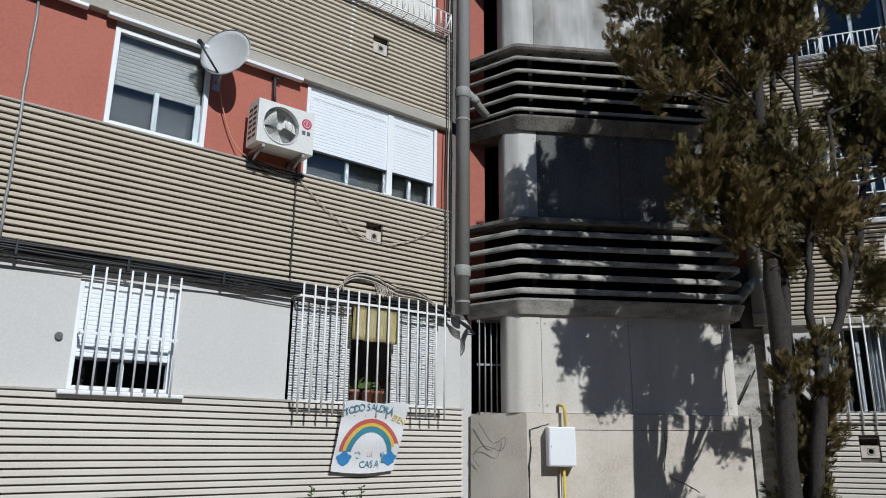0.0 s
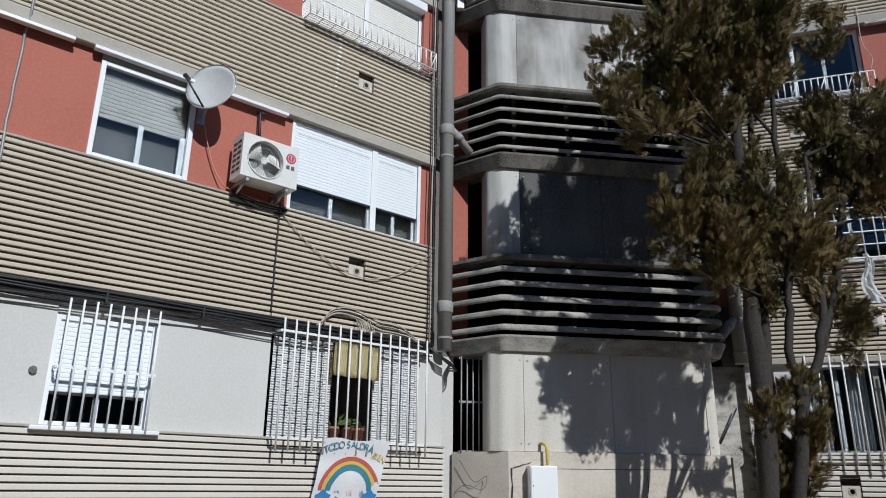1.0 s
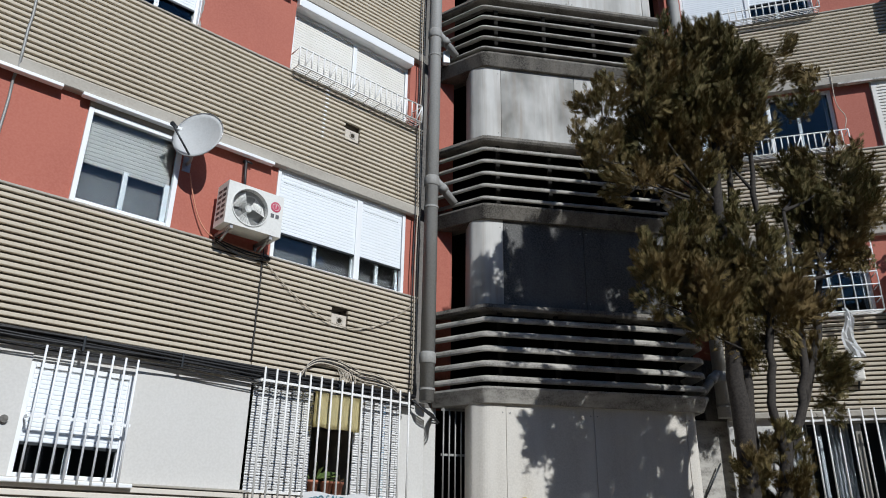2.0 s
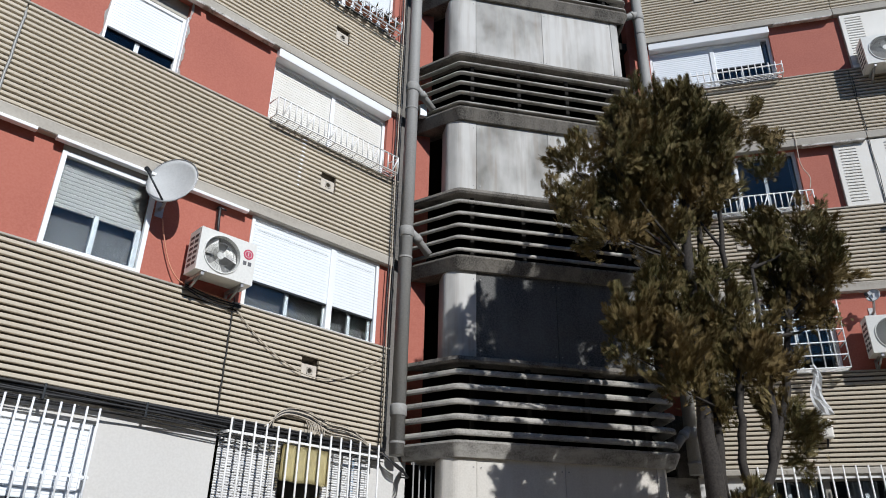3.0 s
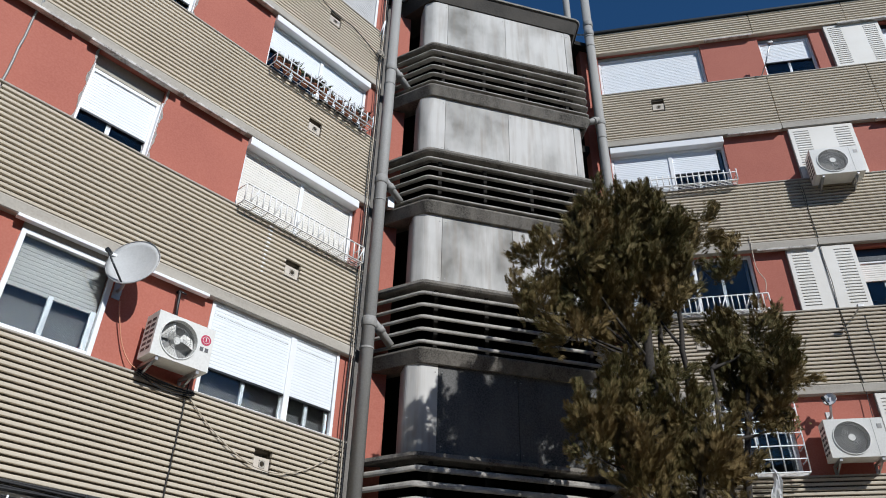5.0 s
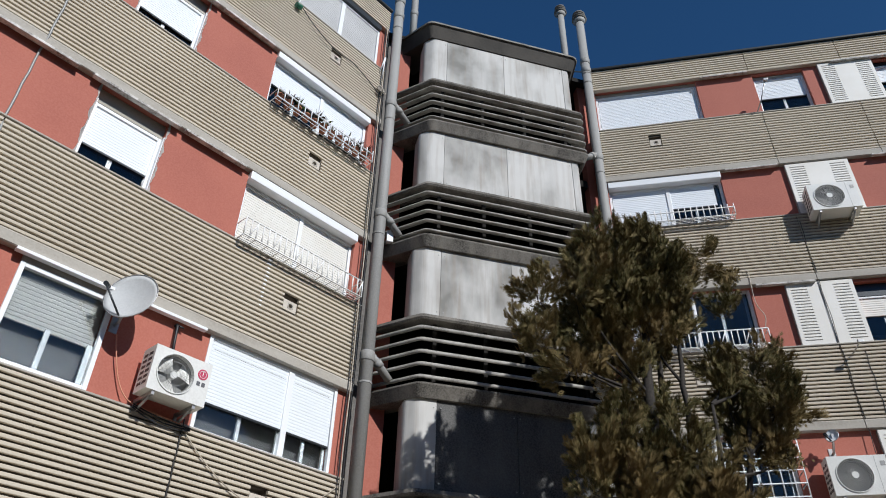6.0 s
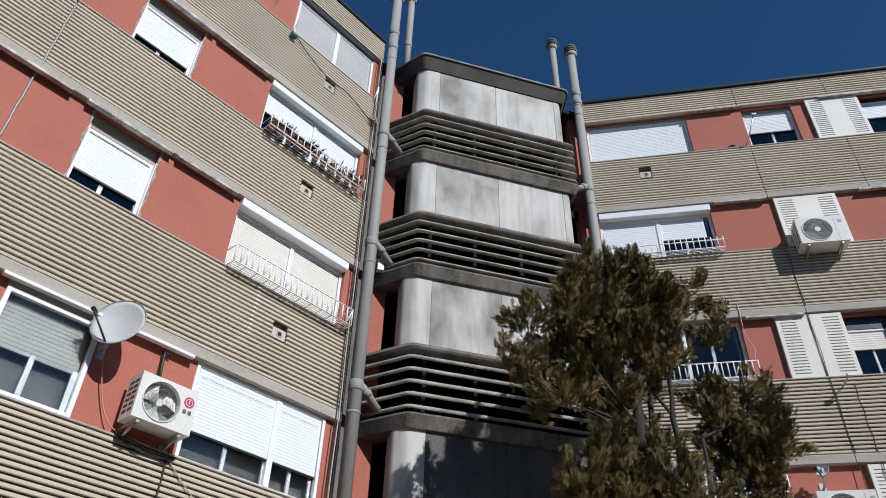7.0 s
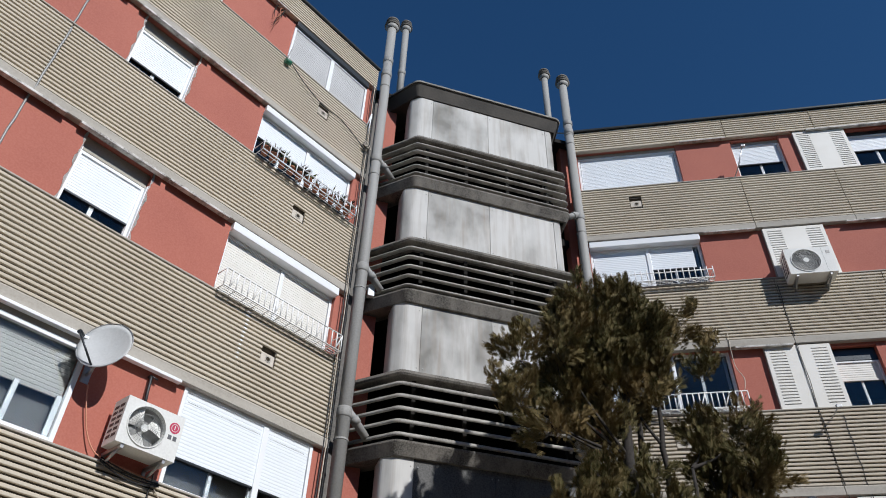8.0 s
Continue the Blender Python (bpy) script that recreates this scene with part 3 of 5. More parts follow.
window(L, 3.66, 5.80, sill(3) + 0.01, lintel(3), 0.14, [(3.72, 4.72, sill(3) + 0.62), (4.80, 5.74, sill(3) + 0.30)], [(4.76, 0.07)], BLIND, 0.14, 0.13, "recessed window with white roller blinds partly down, potted plants in front")
window(L, 3.80, 5.80, sill(4) + 0.01, lintel(4), 0.05, [(3.86, 4.77, sill(4) + 0.10), (4.87, 5.74, sill(4) + 0.10)], [(4.82, 0.09)], GREYBLIND, 0.16, 0.05, "white window with grey screens down under a dark awning box", box_mat=DARKMETAL)
window(R, 1.23, 3.46, sill(4) + 0.01, lintel(4), 0.15, [(1.29, 3.40, sill(4) + 0.07)], [], BLIND, 0.10, 0.0, "wide recessed window with a white roller blind fully down", box_mat=LEDGE)
window(R, 4.66, 5.72, sill(4) + 0.03, lintel(4) - 0.05, 0.16, [(4.72, 5.66, sill(4) + 0.55)], [(5.20, 0.05)], BLIND, 0.10, 0.0, "recessed window with its blind half down", box_mat=LEDGE)
window(R, 7.10, 8.20, sill(4) + 0.03, lintel(4) - 0.05, 0.16, [(7.16, 8.14, sill(4) + 0.65)], [(7.65, 0.06)], BLIND, 0.12, 0.0, "recessed window with its white blind half down", box_mat=DARKMETAL)
window(R, 1.23, 3.46, sill(3) + 0.01, lintel(3), 0.15, [(1.29, 2.36, sill(3) + 0.10), (2.44, 3.30, sill(3) + 0.55)], [(2.40, 0.08)], BLIND, 0.16, 0.14, "wide recessed window under a white blind box, one blind half open")
window(R, 1.23, 3.46, sill(2) + 0.01, lintel(2), 0.16, [], [(2.45, 0.06)], label="wide recessed window with bare dark blue panes")
# dark blind box added to fill the empty, shaded recess over the blind
window(R, 5.17, 5.94, sill(2) + 0.03, lintel(2) - 0.05, 0.18, [(5.22, 5.90, sill(2) + 0.62)], [(5.55, 0.04)], CREAM, 0.26, 0.0, "narrow recessed window with a crooked half open blind", box_mat=DARKMETAL, fw=0.035)
window(R, 1.23, 3.46, sill(1) + 0.01, lintel(1), 0.12, [(1.29, 2.36, sill(1) + 0.45)], [(2.40, 0.08)], label="wide window behind a white cage of bars")
window(R, 1.85, 4.00, 2.06, 3.32, 0.16, [], [(2.90, 0.08)], frame_mat=TAUPE, label="dark window behind bars with pale curtains")

# ---------------- fixtures on the facades ----------------


def vent(m, u, z):
    """A concrete vent block with a round hole, set in a niche of the ribs."""
    t = thing("vent_block", m @ Matrix.Translation((u, 0.02, z - 0.13)), "small concrete vent block with a round hole in a ribbed niche", "vent", group="vent blocks")
    # niche back and pipe throat are coloured dark to stand in for shade
    part("niche_back", box(B(), -0.13, 0.13, 0.20, 0.22, 0, 0.26), DARK_CONCRETE, t)
    bm = B()
    disc_ring(bm, (0.01, -0.005, 0.085), (0, 1, 0), 0.035, 0.052, 0.10, 18)
    part("pipe_end", bm, LEDGE, t)
    part("block", wall_cells(B(), -0.115, 0.115, 0.0, 0.165, [(-0.035, 0.055, 0.04, 0.13)], 0.0, 0.16), BASE, t)
    part("pipe_throat", disc_ring(B(), (0.01, 0.10, 0.085), (0, 1, 0), 0, 0.05, 0.02, 12), CABLE, t)
    return t


for u, z in VENTS_LEFT:
    vent(LEFT, u, z)
for u, z in VENTS_RIGHT:
    vent(RIGHT, u, z)


def awning_rail(m, x0, x1, z, material, label):
    bm = box(B(), x0, x1, -0.05, 0.03, z - 0.045, z - 0.004, 0.006)
    return solid("awning_rail", bm, material, m, label, "awning rail", group="awning rails")


for k in range(1, 5):
    mt = WHITE if k == 1 else PEEL
    tone = "white" if k == 1 else "peeling white"
    awning_rail(LEFT, -3.0, 0.98, lintel(k), mt, tone + " metal rail under the concrete ledge")
    awning_rail(LEFT, 1.18, 2.44, lintel(k), mt, tone + " metal rail over the window")
    awning_rail(LEFT, 2.52, 3.54, lintel(k), mt, tone + " metal rail under the ledge over the red wall")
    if k > 1:
        awning_rail(RIGHT, 3.55, 4.55, lintel(k), mt, tone + " metal rail under the ledge over the red wall")
        awning_rail(RIGHT, 6.3, 9.0, lintel(k), mt, tone + " metal rail under the concrete ledge")


def grille(m, x0, x1, z0, z1, n, rails, out, over=0.0, r=0.011, label="", mat_=None):
    """Window bars: upright rods and flat rails, stood off the wall."""
    t = thing("window_grille", m @ Matrix.Translation((x0, 0, z0)), label, "window bars")
    W, H, mat_ = x1 - x0, z1 - z0, mat_ or BARS
    for i in range(n):
        x = W * i / (n - 1)
        part("bar", tube(B(), [(x, -out, -over), (x, -out, H + over)], r, 8), mat_, t)
    for z in rails:
        part("rail", box(B(), -0.03, W + 0.03, -out + r, -out + r + 0.012, z - z0 - 0.014, z - z0 + 0.014), mat_, t)
        for x in (-0.025, W + 0.025):
            part("rail_arm", box(B(), x - 0.012, x + 0.012, -out + r + 0.012, 0.08, z - z0 - 0.012, z - z0 + 0.012), mat_, t)
    return t


grille(LEFT, 1.37, 2.25, 2.05, 3.27, 8, (2.62,), 0.07, 0.02, label="white painted bars over a ground floor window", mat_=WHITE)
grille(LEFT, 3.66, 5.80, 2.02, 3.32, 15, (2.06, 3.28), 0.16, 0.11, 0.012, label="white painted bars over the wide ground floor window")
grille(RIGHT, 1.95, 3.90, 2.02, 3.32, 13, (2.06, 3.28), 0.14, 0.12, 0.012, label="rusty white bars over a ground floor window")


def planter_rail(m, x0, x1, z0, out, h, step, mat_, label, low_rails=3, zigzag=False, floor=3):
    """A small railing basket in front of a window sill."""
    t = thing("window_railing", m @ Matrix.Translation((x0, 0, z0)), label, "railing")
    W = x1 - x0
    n = int(round(W / step))
    for i in range(n + 1):
        x = W * i / n
        part("upright", tube(B(), [(x, -out, 0), (x, -out, h)], 0.0105, 6), mat_, t)
        if zigzag and i < n and i % 4 == 1:
            part("diagonal", tube(B(), [(x, -out, 0.02), (x + W / n, -out, h - 0.02)], 0.010, 6), mat_, t)
    for z in ((0.0, h) if not low_rails else (0.0, h * 0.72)):
        part("rail", tube(B(), [(0, 0.06, z), (0, -out, z), (W, -out, z), (W, 0.06, z)], 0.012, 6), mat_, t)
    for i in range(floor):
        y = -out * (i + 0.6) / (floor + 0.4)
        part("floor_rod", tube(B(), [(0, y, 0.0), (W, y, 0.0)], 0.007, 6), mat_, t)
    for i in range(0, n + 1, 2):
        x = W * i / n
        part("cross_rod", tube(B(), [(x, 0.06, -0.006), (x, -out, -0.006)], 0.007, 6), mat_, t)
    return t


planter_rail(LEFT, 3.66, 5.86, sill(2) + 0.03, 0.17, 0.29, 0.10, BARS, "white metal railing basket in front of a window", 0, True)
planter_rail(LEFT, 3.68, 5.76, sill(3) + 0.03, 0.20, 0.25, 0.135, WHITE, "white metal railing basket full of flower pots", 3, floor=2)
planter_rail(RIGHT, 1.34, 3.50, sill(3) + 0.03, 0.16, 0.26, 0.115, BARS, "white metal railing in front of a window sill", 3)
planter_rail(RIGHT, 1.40, 3.52, sill(2) + 0.03, 0.16, 0.29, 0.10, BARS, "white metal railing with a zigzag pattern", 0, True)

# cage of bars on the right building's first floor
t = thing("window_cage", RIGHT @ Matrix.Translation((1.42, 0, sill(1) + 0.02)), "white cage of crossed bars over a window", "window bars")
for i in range(13):
    x = 2.05 * i / 12
    part("bar", tube(B(), [(x, -0.22, 0), (x, -0.22, 1.16)], 0.010, 6), WHITE, t)
for z in (0.0, 0.2, 0.40, 0.60, 0.79, 0.98, 1.16):
    part("rail", tube(B(), [(0, 0.07, z), (0, -0.22, z), (2.05, -0.22, z), (2.05, 0.07, z)], 0.011, 6), WHITE, t)
for i in range(4):
    part("floor_rod", tube(B(), [(0, -0.05 * i - 0.02, 0), (2.05, -0.05 * i - 0.02, 0)], 0.008, 6), BARS, t)


def ac_unit(m, x, z, w, h, d, gap, label, blades=True, logo=True):
    """An outdoor air-conditioner on two brackets; x, z: its lower left corner."""
    t = thing("air_conditioner", m @ Matrix.Translation((x, WALL_Y - gap, z)), label, "air conditioner", group="air conditioners")
    cx, cz, r = w * 0.41, h * 0.50, h * 0.43
    f = -d
    # case: a shell whose front has a round mouth
    bm = B()
    seg = 32
    circ = [bm.verts.new((cx + r * math.cos(2 * math.pi * k / seg), f, cz + r * math.sin(2 * math.pi * k / seg))) for k in range(seg)]
    inn = [bm.verts.new((cx + r * 0.96 * math.cos(2 * math.pi * k / seg), f + 0.06, cz + r * 0.96 * math.sin(2 * math.pi * k / seg))) for k in range(seg)]
    per = []
    for k in range(seg):
        a = 2 * math.pi * k / seg
        dx, dz = math.cos(a), math.sin(a)
        sx = ((w - cx) if dx > 0 else cx) / max(abs(dx), 1e-6)
        sz = ((h - cz) if dz > 0 else cz) / max(abs(dz), 1e-6)
        s = min(sx, sz)
        per.append((cx + dx * s, cz + dz * s))
    corners = [(w, h), (0, h), (0, 0), (w, 0)]
    for c in corners:
        i = min(range(seg), key=lambda q: (per[q][0] - c[0]) ** 2 + (per[q][1] - c[1]) ** 2)
        per[i] = c
    outer = [bm.verts.new((px_, f, pz_)) for px_, pz_ in per]
    back = [bm.verts.new((px_, 0, pz_)) for px_, pz_ in per]
    for k in range(seg):
        j = (k + 1) % seg
        bm.faces.new((circ[k], circ[j], outer[j], outer[k]))
        bm.faces.new((inn[k], inn[j], circ[j], circ[k]))
        bm.faces.new((outer[k], outer[j], back[j], back[k]))
    bm.faces.new(back)
    case = part("case", bm, ACW, t)
    part("fan_well", disc_ring(B(), (cx, f + 0.14, cz), (0, 1, 0), 0, r * 0.97, 0.01, 24), GRILLE, t)
    part("fan_shroud", disc_ring(B(), (cx, f + 0.05, cz), (0, 1, 0), r * 0.93, r * 0.965, 0.09, 24), GRILLE, t)
    if blades:
        for b_ in range(3):
            bm = B()
            a0 = 2 * math.pi * b_ / 3 + 0.4
            rows = []
            for i in range(6):
                q = i / 5
                rr = r * (0.15 + 0.78 * q)
                wd = 0.42 + 0.22 * q
                rows.append([bm.verts.new((cx + rr * math.cos(a0 + s * wd), f + 0.075 + 0.035 * s + oy, cz + rr * math.sin(a0 + s * wd))) for s in (-1, 0, 1) for oy in (0, 0.006)])
            for A, C in zip(rows, rows[1:]):
                for p_, q_ in ((0, 2), (2, 4)):
                    bm.faces.new((A[p_], A[q_], C[q_], C[p_]))
                    bm.faces.new((A[p_ + 1], C[p_ + 1], C[q_ + 1], A[q_ + 1]))
            part("fan_blade", bm, ACW, t)
        part("fan_hub", disc_ring(B(), (cx, f + 0.045, cz), (0, 1, 0), 0, r * 0.19, 0.08, 16), ACW, t)
    # guard: spokes and rings
    guard = part("fan_guard", disc_ring(B(), (cx, f - 0.012, cz), (0, 1, 0), r * 0.98, r * 1.03, 0.016, 32), ACW, t)
    bm = B()
    n_s = 40 if blades else 56
    for k in range(n_s):
        a = 2 * math.pi * k / n_s
        tube(bm, [(cx + r * 0.2 * math.cos(a), f - 0.006, cz + r * 0.2 * math.sin(a)), (cx + r * math.cos(a + 0.1), f - 0.004, cz + r * math.sin(a + 0.1))], 0.0015 if blades else 0.003, 4, False)
    for q in ((0.6,) if blades else (0.3, 0.4, 0.5, 0.6, 0.7, 0.8, 0.9)):
        disc_ring(bm, (cx, f - 0.007, cz), (0, 1, 0), r * q - 0.002, r * q + 0.002, 0.004, 28)
    tagged(part("guard_wire_mesh", bm, GRILLE, guard), kind="stuff")
    if not blades:
        part("guard_badge", disc_ring(B(), (cx, f - 0.014, cz), (0, 1, 0), 0, r * 0.2, 0.01, 20), ACW, guard)
    if logo:
        lc = (w * 0.86, f - 0.004, h * 0.70)
        part("logo_disc", disc_ring(B(), lc, (0, 1, 0), 0, 0.066, 0.003, 24), LOGO, t)
        bm = B()
        disc_ring(bm, (lc[0], lc[1] - 0.002, lc[2]), (0, 1, 0), 0.040, 0.046, 0.003, 20)
        box(bm, lc[0] - 0.005, lc[0] + 0.005, lc[1] - 0.002, lc[1] + 0.001, lc[2] - 0.02, lc[2] + 0.032)
        part("logo_mark", bm, ACW, t)
        for dx_ in (-0.035, 0.030):
            part("logo_bar", box(B(), lc[0] + dx_ - 0.022, lc[0] + dx_ + 0.022, f - 0.004, f - 0.001, h * 0.70 - 0.145, h * 0.70 - 0.095), INK, t)
    else:
        part("badge", box(B(), w * 0.88, w * 0.96, f - 0.004, f - 0.001, h * 0.72, h * 0.84), GRILLE, t)
        part("front_seam", box(B(), w * 0.80, w * 0.805, f - 0.002, f + 0.004, h * 0.03, h * 0.97), GRILLE, t)
    # side louvres
    for i in range(6):
        z_ = h * (0.14 + 0.13 * i)
        for j in range(2):
            y_ = f + d * (0.16 + 0.40 * j)
            part("side_slot", box(B(), -0.003, 0.004, y_, y_ + d * 0.30, z_, z_ + h * 0.065), DARKMETAL, t)
    for xb in (w * 0.14, w * 0.84):
        bm = B()
        box(bm, xb - 0.018, xb + 0.018, -d * 0.95, gap, -0.045, -0.004)
        box(bm, xb - 0.018, xb + 0.018, gap - 0.03, gap - 0.004, -0.19, -0.045)
        tube(bm, [(xb, -d * 0.75, -0.04), (xb, gap - 0.02, -0.17)], 0.016, 6)
        part("bracket", bm, STEEL, t)
    return t


ac_unit(LEFT, 2.84, 4.96, 0.73, 0.54, 0.29, 0.13, "cream air-conditioner outdoor unit on brackets with a visible fan")
ac_unit(RIGHT, 4.79, 10.15, 0.84, 0.60, 0.33, 0.13, "white air-conditioner outdoor unit before a slatted shutter panel", False, False)
ac_unit(RIGHT, 3.78, 5.00, 0.82, 0.58, 0.30, 0.12, "white air-conditioner outdoor unit on the red wall", False, False)


def shutter_panel(m, x0, x1, z0, z1, label, seam=None):
    """A white board with rows of slots cut along both sides."""
    t = thing("shutter_panel", m @ Matrix.Translation((x0, 0, z0)), label, "shutter panel", group="shutter panels")
    W, H = x1 - x0, z1 - z0
    slots = []
    n = 19
    for i in range(n):
        z = H * (0.07 + 0.86 * i / (n - 1))
        slots += [(W * 0.06, W * 0.30, z - 0.008, z + 0.008), (W * 0.70, W * 0.94, z - 0.008, z + 0.008)]
    part("board", wall_cells(B(), 0, W, 0, H, slots, 0.015, 0.035, False), CREAM, t)
    part("edge", box(B(), -0.012, -0.001, 0.012, 0.075, 0, H), PIPE, t)
    part("lining", box(B(), 0, W, 0.058, 0.066, 0, H), GRILLE, t)
    for s in slots:
        part("slot_blade", prism(B(), [(0.011, s[3] + 0.006), (0.006, s[3] + 0.002), (0.012, s[3] - 0.008), (0.017, s[3] - 0.005)], s[0], s[1]), CREAM, t)
    if seam:
        part("seam_filler", box(B(), seam - x0 - 0.012, seam - x0 + 0.012, 0.008, 0.013, 0, H), PIPE, t)
    return t


shutter_panel(RIGHT, 6.02, 7.09, sill(4) + 0.03, lintel(4) - 0.02, "cream board with rows of slots between two windows")
shutter_panel(RIGHT, 4.70, 5.86, sill(3) + 0.03, lintel(3) - 0.02, "cream board with rows of slots behind an air-conditioner")
shutter_panel(RIGHT, 4.05, 5.16, sill(2) + 0.03, lintel(2) - 0.02, "cream board with rows of slots and a dark filled joint", 4.60)
shutter_panel(RIGHT, 4.75, 5.80, sill(1) + 0.03, lintel(1) - 0.02, "cream board with rows of slots beside an air-conditioner")


def dish_antenna(m, foot, centre, aim, r, label, mat_=None):
    """A bowl on an arm from the wall, with a feed arm; facade coordinates."""
    t = thing("satellite_dish", m @ Matrix.Translation(foot), label, "satellite dish")
    c, a = Vector(centre) - Vector(foot), Vector(aim).normalized()
    u = a.cross(Vector((0, 0, 1))).normalized()
    w = u.cross(a)
    bm = B()
    seg, rows = 32, 7
    grids = []
    for off in (0.0, 0.008):
        g = []
        for i in range(rows):
            q = (i + 0.0) / (rows - 1)
            depth = (q * q - 1) * r * 0.22 - off
            g.append([bm.verts.new(c + a * depth + r * max(q, 0.02) * (math.cos(2 * math.pi * k / seg) * u + 1.08 * math.sin(2 * math.pi * k / seg) * w)) for k in range(seg)])
        grids.append(g)
    for g in grids:
        for A, C in zip(g, g[1:]):
            for k in range(seg):
                f = bm.faces.new((A[k], A[(k + 1) % seg], C[(k + 1) % seg], C[k]))
                f.smooth = True
        bm.faces.new(g[0])
    for k in range(seg):
        bm.faces.new((grids[0][-1][k], grids[0][-1][(k + 1) % seg], grids[1][-1][(k + 1) % seg], grids[1][-1][k]))
    part("bowl", bm, mat_ or DISH, t)
    part("rim", tube(B(), [c + r * (math.cos(2 * math.pi * k / 32) * u + 1.08 * math.sin(2 * math.pi * k / 32) * w) for k in range(33)], 0.006, 6), STEEL, t)
    hub = c - a * r * 0.44
    part("arm", tube(B(), [(0, 0.0, 0), (0, -0.10, 0.01), Vector((0, hub.y * 0.9, hub.z - 0.02)), hub], 0.02, 8), STEEL, t)
    part("clamp", box(B(), hub.x - 0.03, hub.x + 0.03, hub.y - 0.03, hub.y + 0.03, hub.z - 0.05, hub.z + 0.05, 0.008), STEEL, t)
    bottom = c - w * r * 1.03 + u * r * 0.12
    tip = c + a * r * 0.75 - w * r * 0.05 + u * r * 0.72
    part("feed_arm", tube(B(), [bottom - a * 0.03, tip], 0.012, 6), DARKMETAL, t)
    lnb = part("feed_horn", tube(B(), [tip, tip - a * 0.10 + w * 0.03], [0.028, 0.022], 10), DARKMETAL, t)
    part("wall_plate", box(B(), -0.05, 0.05, -0.012, 0.0, -0.10, 0.10, 0.004), STEEL, t)
    return t


dish_antenna(LEFT, (2.46, WALL_Y, 5.72), (2.42, -0.24, 5.98), (-0.70, -0.66, 0.16), 0.30, "pale grey satellite dish on an arm beside a window")
dish_antenna(RIGHT, (4.02, WALL_Y, 5.74), (4.0, -0.2, 5.95), (-0.5, -0.8, 0.3), 0.10, "small white dish over the air-conditioner", WHITE)

# short pipe over the left air-conditioner
t = thing("drain_stub", LEFT @ Matrix.Translation((3.17, WALL_Y, 6.0)), "black insulated pipe coming out of the red wall", "pipe")
part("pipe_run", tube(B(), [(0, 0, 0.02), (0, -0.05, 0.02), (0.0, -0.07, -0.02), (0.01, -0.07, -0.2), (0.01, -0.12, -0.46)], 0.019, 8), CABLE, t)
part("valve", tube(B(), [(0.0, -0.05, 0.02), (0.09, -0.07, 0.0)], 0.012, 6), DARKMETAL, t)

# white paint that ran down over the ribs below the railing
random.seed(17)
t = thing("paint_run", LEFT @ Matrix.Translation((4.26, 0, sill(2) - 1.0)), "dried white paint run down the ribbed band", "paint run")
z0_, rows_ = lintel(1) + 0.16, int(round((sill(2) - lintel(1) - 0.16) / RIB_STEP))
for i in range(rows_ - 12, rows_):
    step_ = (sill(2) - z0_) / rows_
    zc = z0_ + (i + 0.5) * step_ - (sill(2) - 1.0)
    wd = 0.012 + 0.022 * (i - rows_ + 13) / 12 * random.uniform(0.6, 1.2)
    xo = -0.010 * (rows_ - i) * 0.3 + random.uniform(-0.006, 0.006)
    part("splash", box(B(), xo - wd, xo + wd, -0.003, 0.002, zc - 0.013, zc + 0.010), WHITE, t)

# ---------------- standing pipes ----------------


def flue(name, x, y, z0, z1, r, label, collars, cap=True):
    t = thing(name, Matrix.Translation((x, y, z0)), label, "pipe", group="flue pipes")
    part("shaft", tube(B(), [(0, 0, 0), (0, 0, z1 - z0)], r, 20), PIPE, t)
    for zc in collars:
        part("collar", tube(B(), [(0, 0, zc - z0 - 0.13), (0, 0, zc - z0 - 0.11), (0, 0, zc - z0 + 0.02), (0, 0, zc - z0 + 0.04)], [r + 0.002, r + 0.014, r + 0.014, r + 0.002], 20), PIPE, t)
        if name == "flue_pipe" and z0 < 10:
            part("pipe_clip", disc_ring(B(), (0, 0, zc - z0 - 0.5), (0, 0, 1), r, r + 0.008, 0.03, 20), PIPE, t)
    if cap:
        H = z1 - z0
        hood = part("cowl", tube(B(), [(0, 0, H - 0.05), (0, 0, H), (0, 0, H + 0.06)], [r + 0.002, r + 0.03, r + 0.05], 20), PIPE, t)
        for i in range(3):
            part("cowl_ring", tube(B(), [(0, 0, H + 0.075 + 0.085 * i), (0, 0, H + 0.10 + 0.085 * i), (0, 0, H + 0.13 + 0.085 * i)], [r + 0.04, r + 0.085 - 0.012 * i, r + 0.055], 20), DARK_CONCRETE, hood)
        part("cowl_core", tube(B(), [(0, 0, H + 0.05), (0, 0, H + 0.29)], r * 0.8, 12), CABLE, hood)
    return t


pl = LEFT @ Vector((6.18, -0.07, 0))
pr = RIGHT @ Vector((1.10, -0.07, 0))
flue("flue_pipe", pl.x, pl.y, 3.36, 16.85, 0.104, "tall grey flue pipe standing before the corner of the facade", [6.78 + STOREY * k for k in range(-1, 4)] + [15.6])
flue("flue_pipe", pr.x, pr.y, 3.36, 16.85, 0.100, "tall grey flue pipe at the corner beside the stair tower", [6.78 + STOREY * k for k in range(-1, 4)] + [15.4])
flue("roof_flue", 2.02, 10.9, 14.9, 18.4, 0.085, "slim grey flue pipe rising over the tower's roof", [16.6])
flue("roof_flue", 6.02, 11.0, 14.9, 18.2, 0.085, "slim grey flue pipe behind the tower's roof", [16.4])
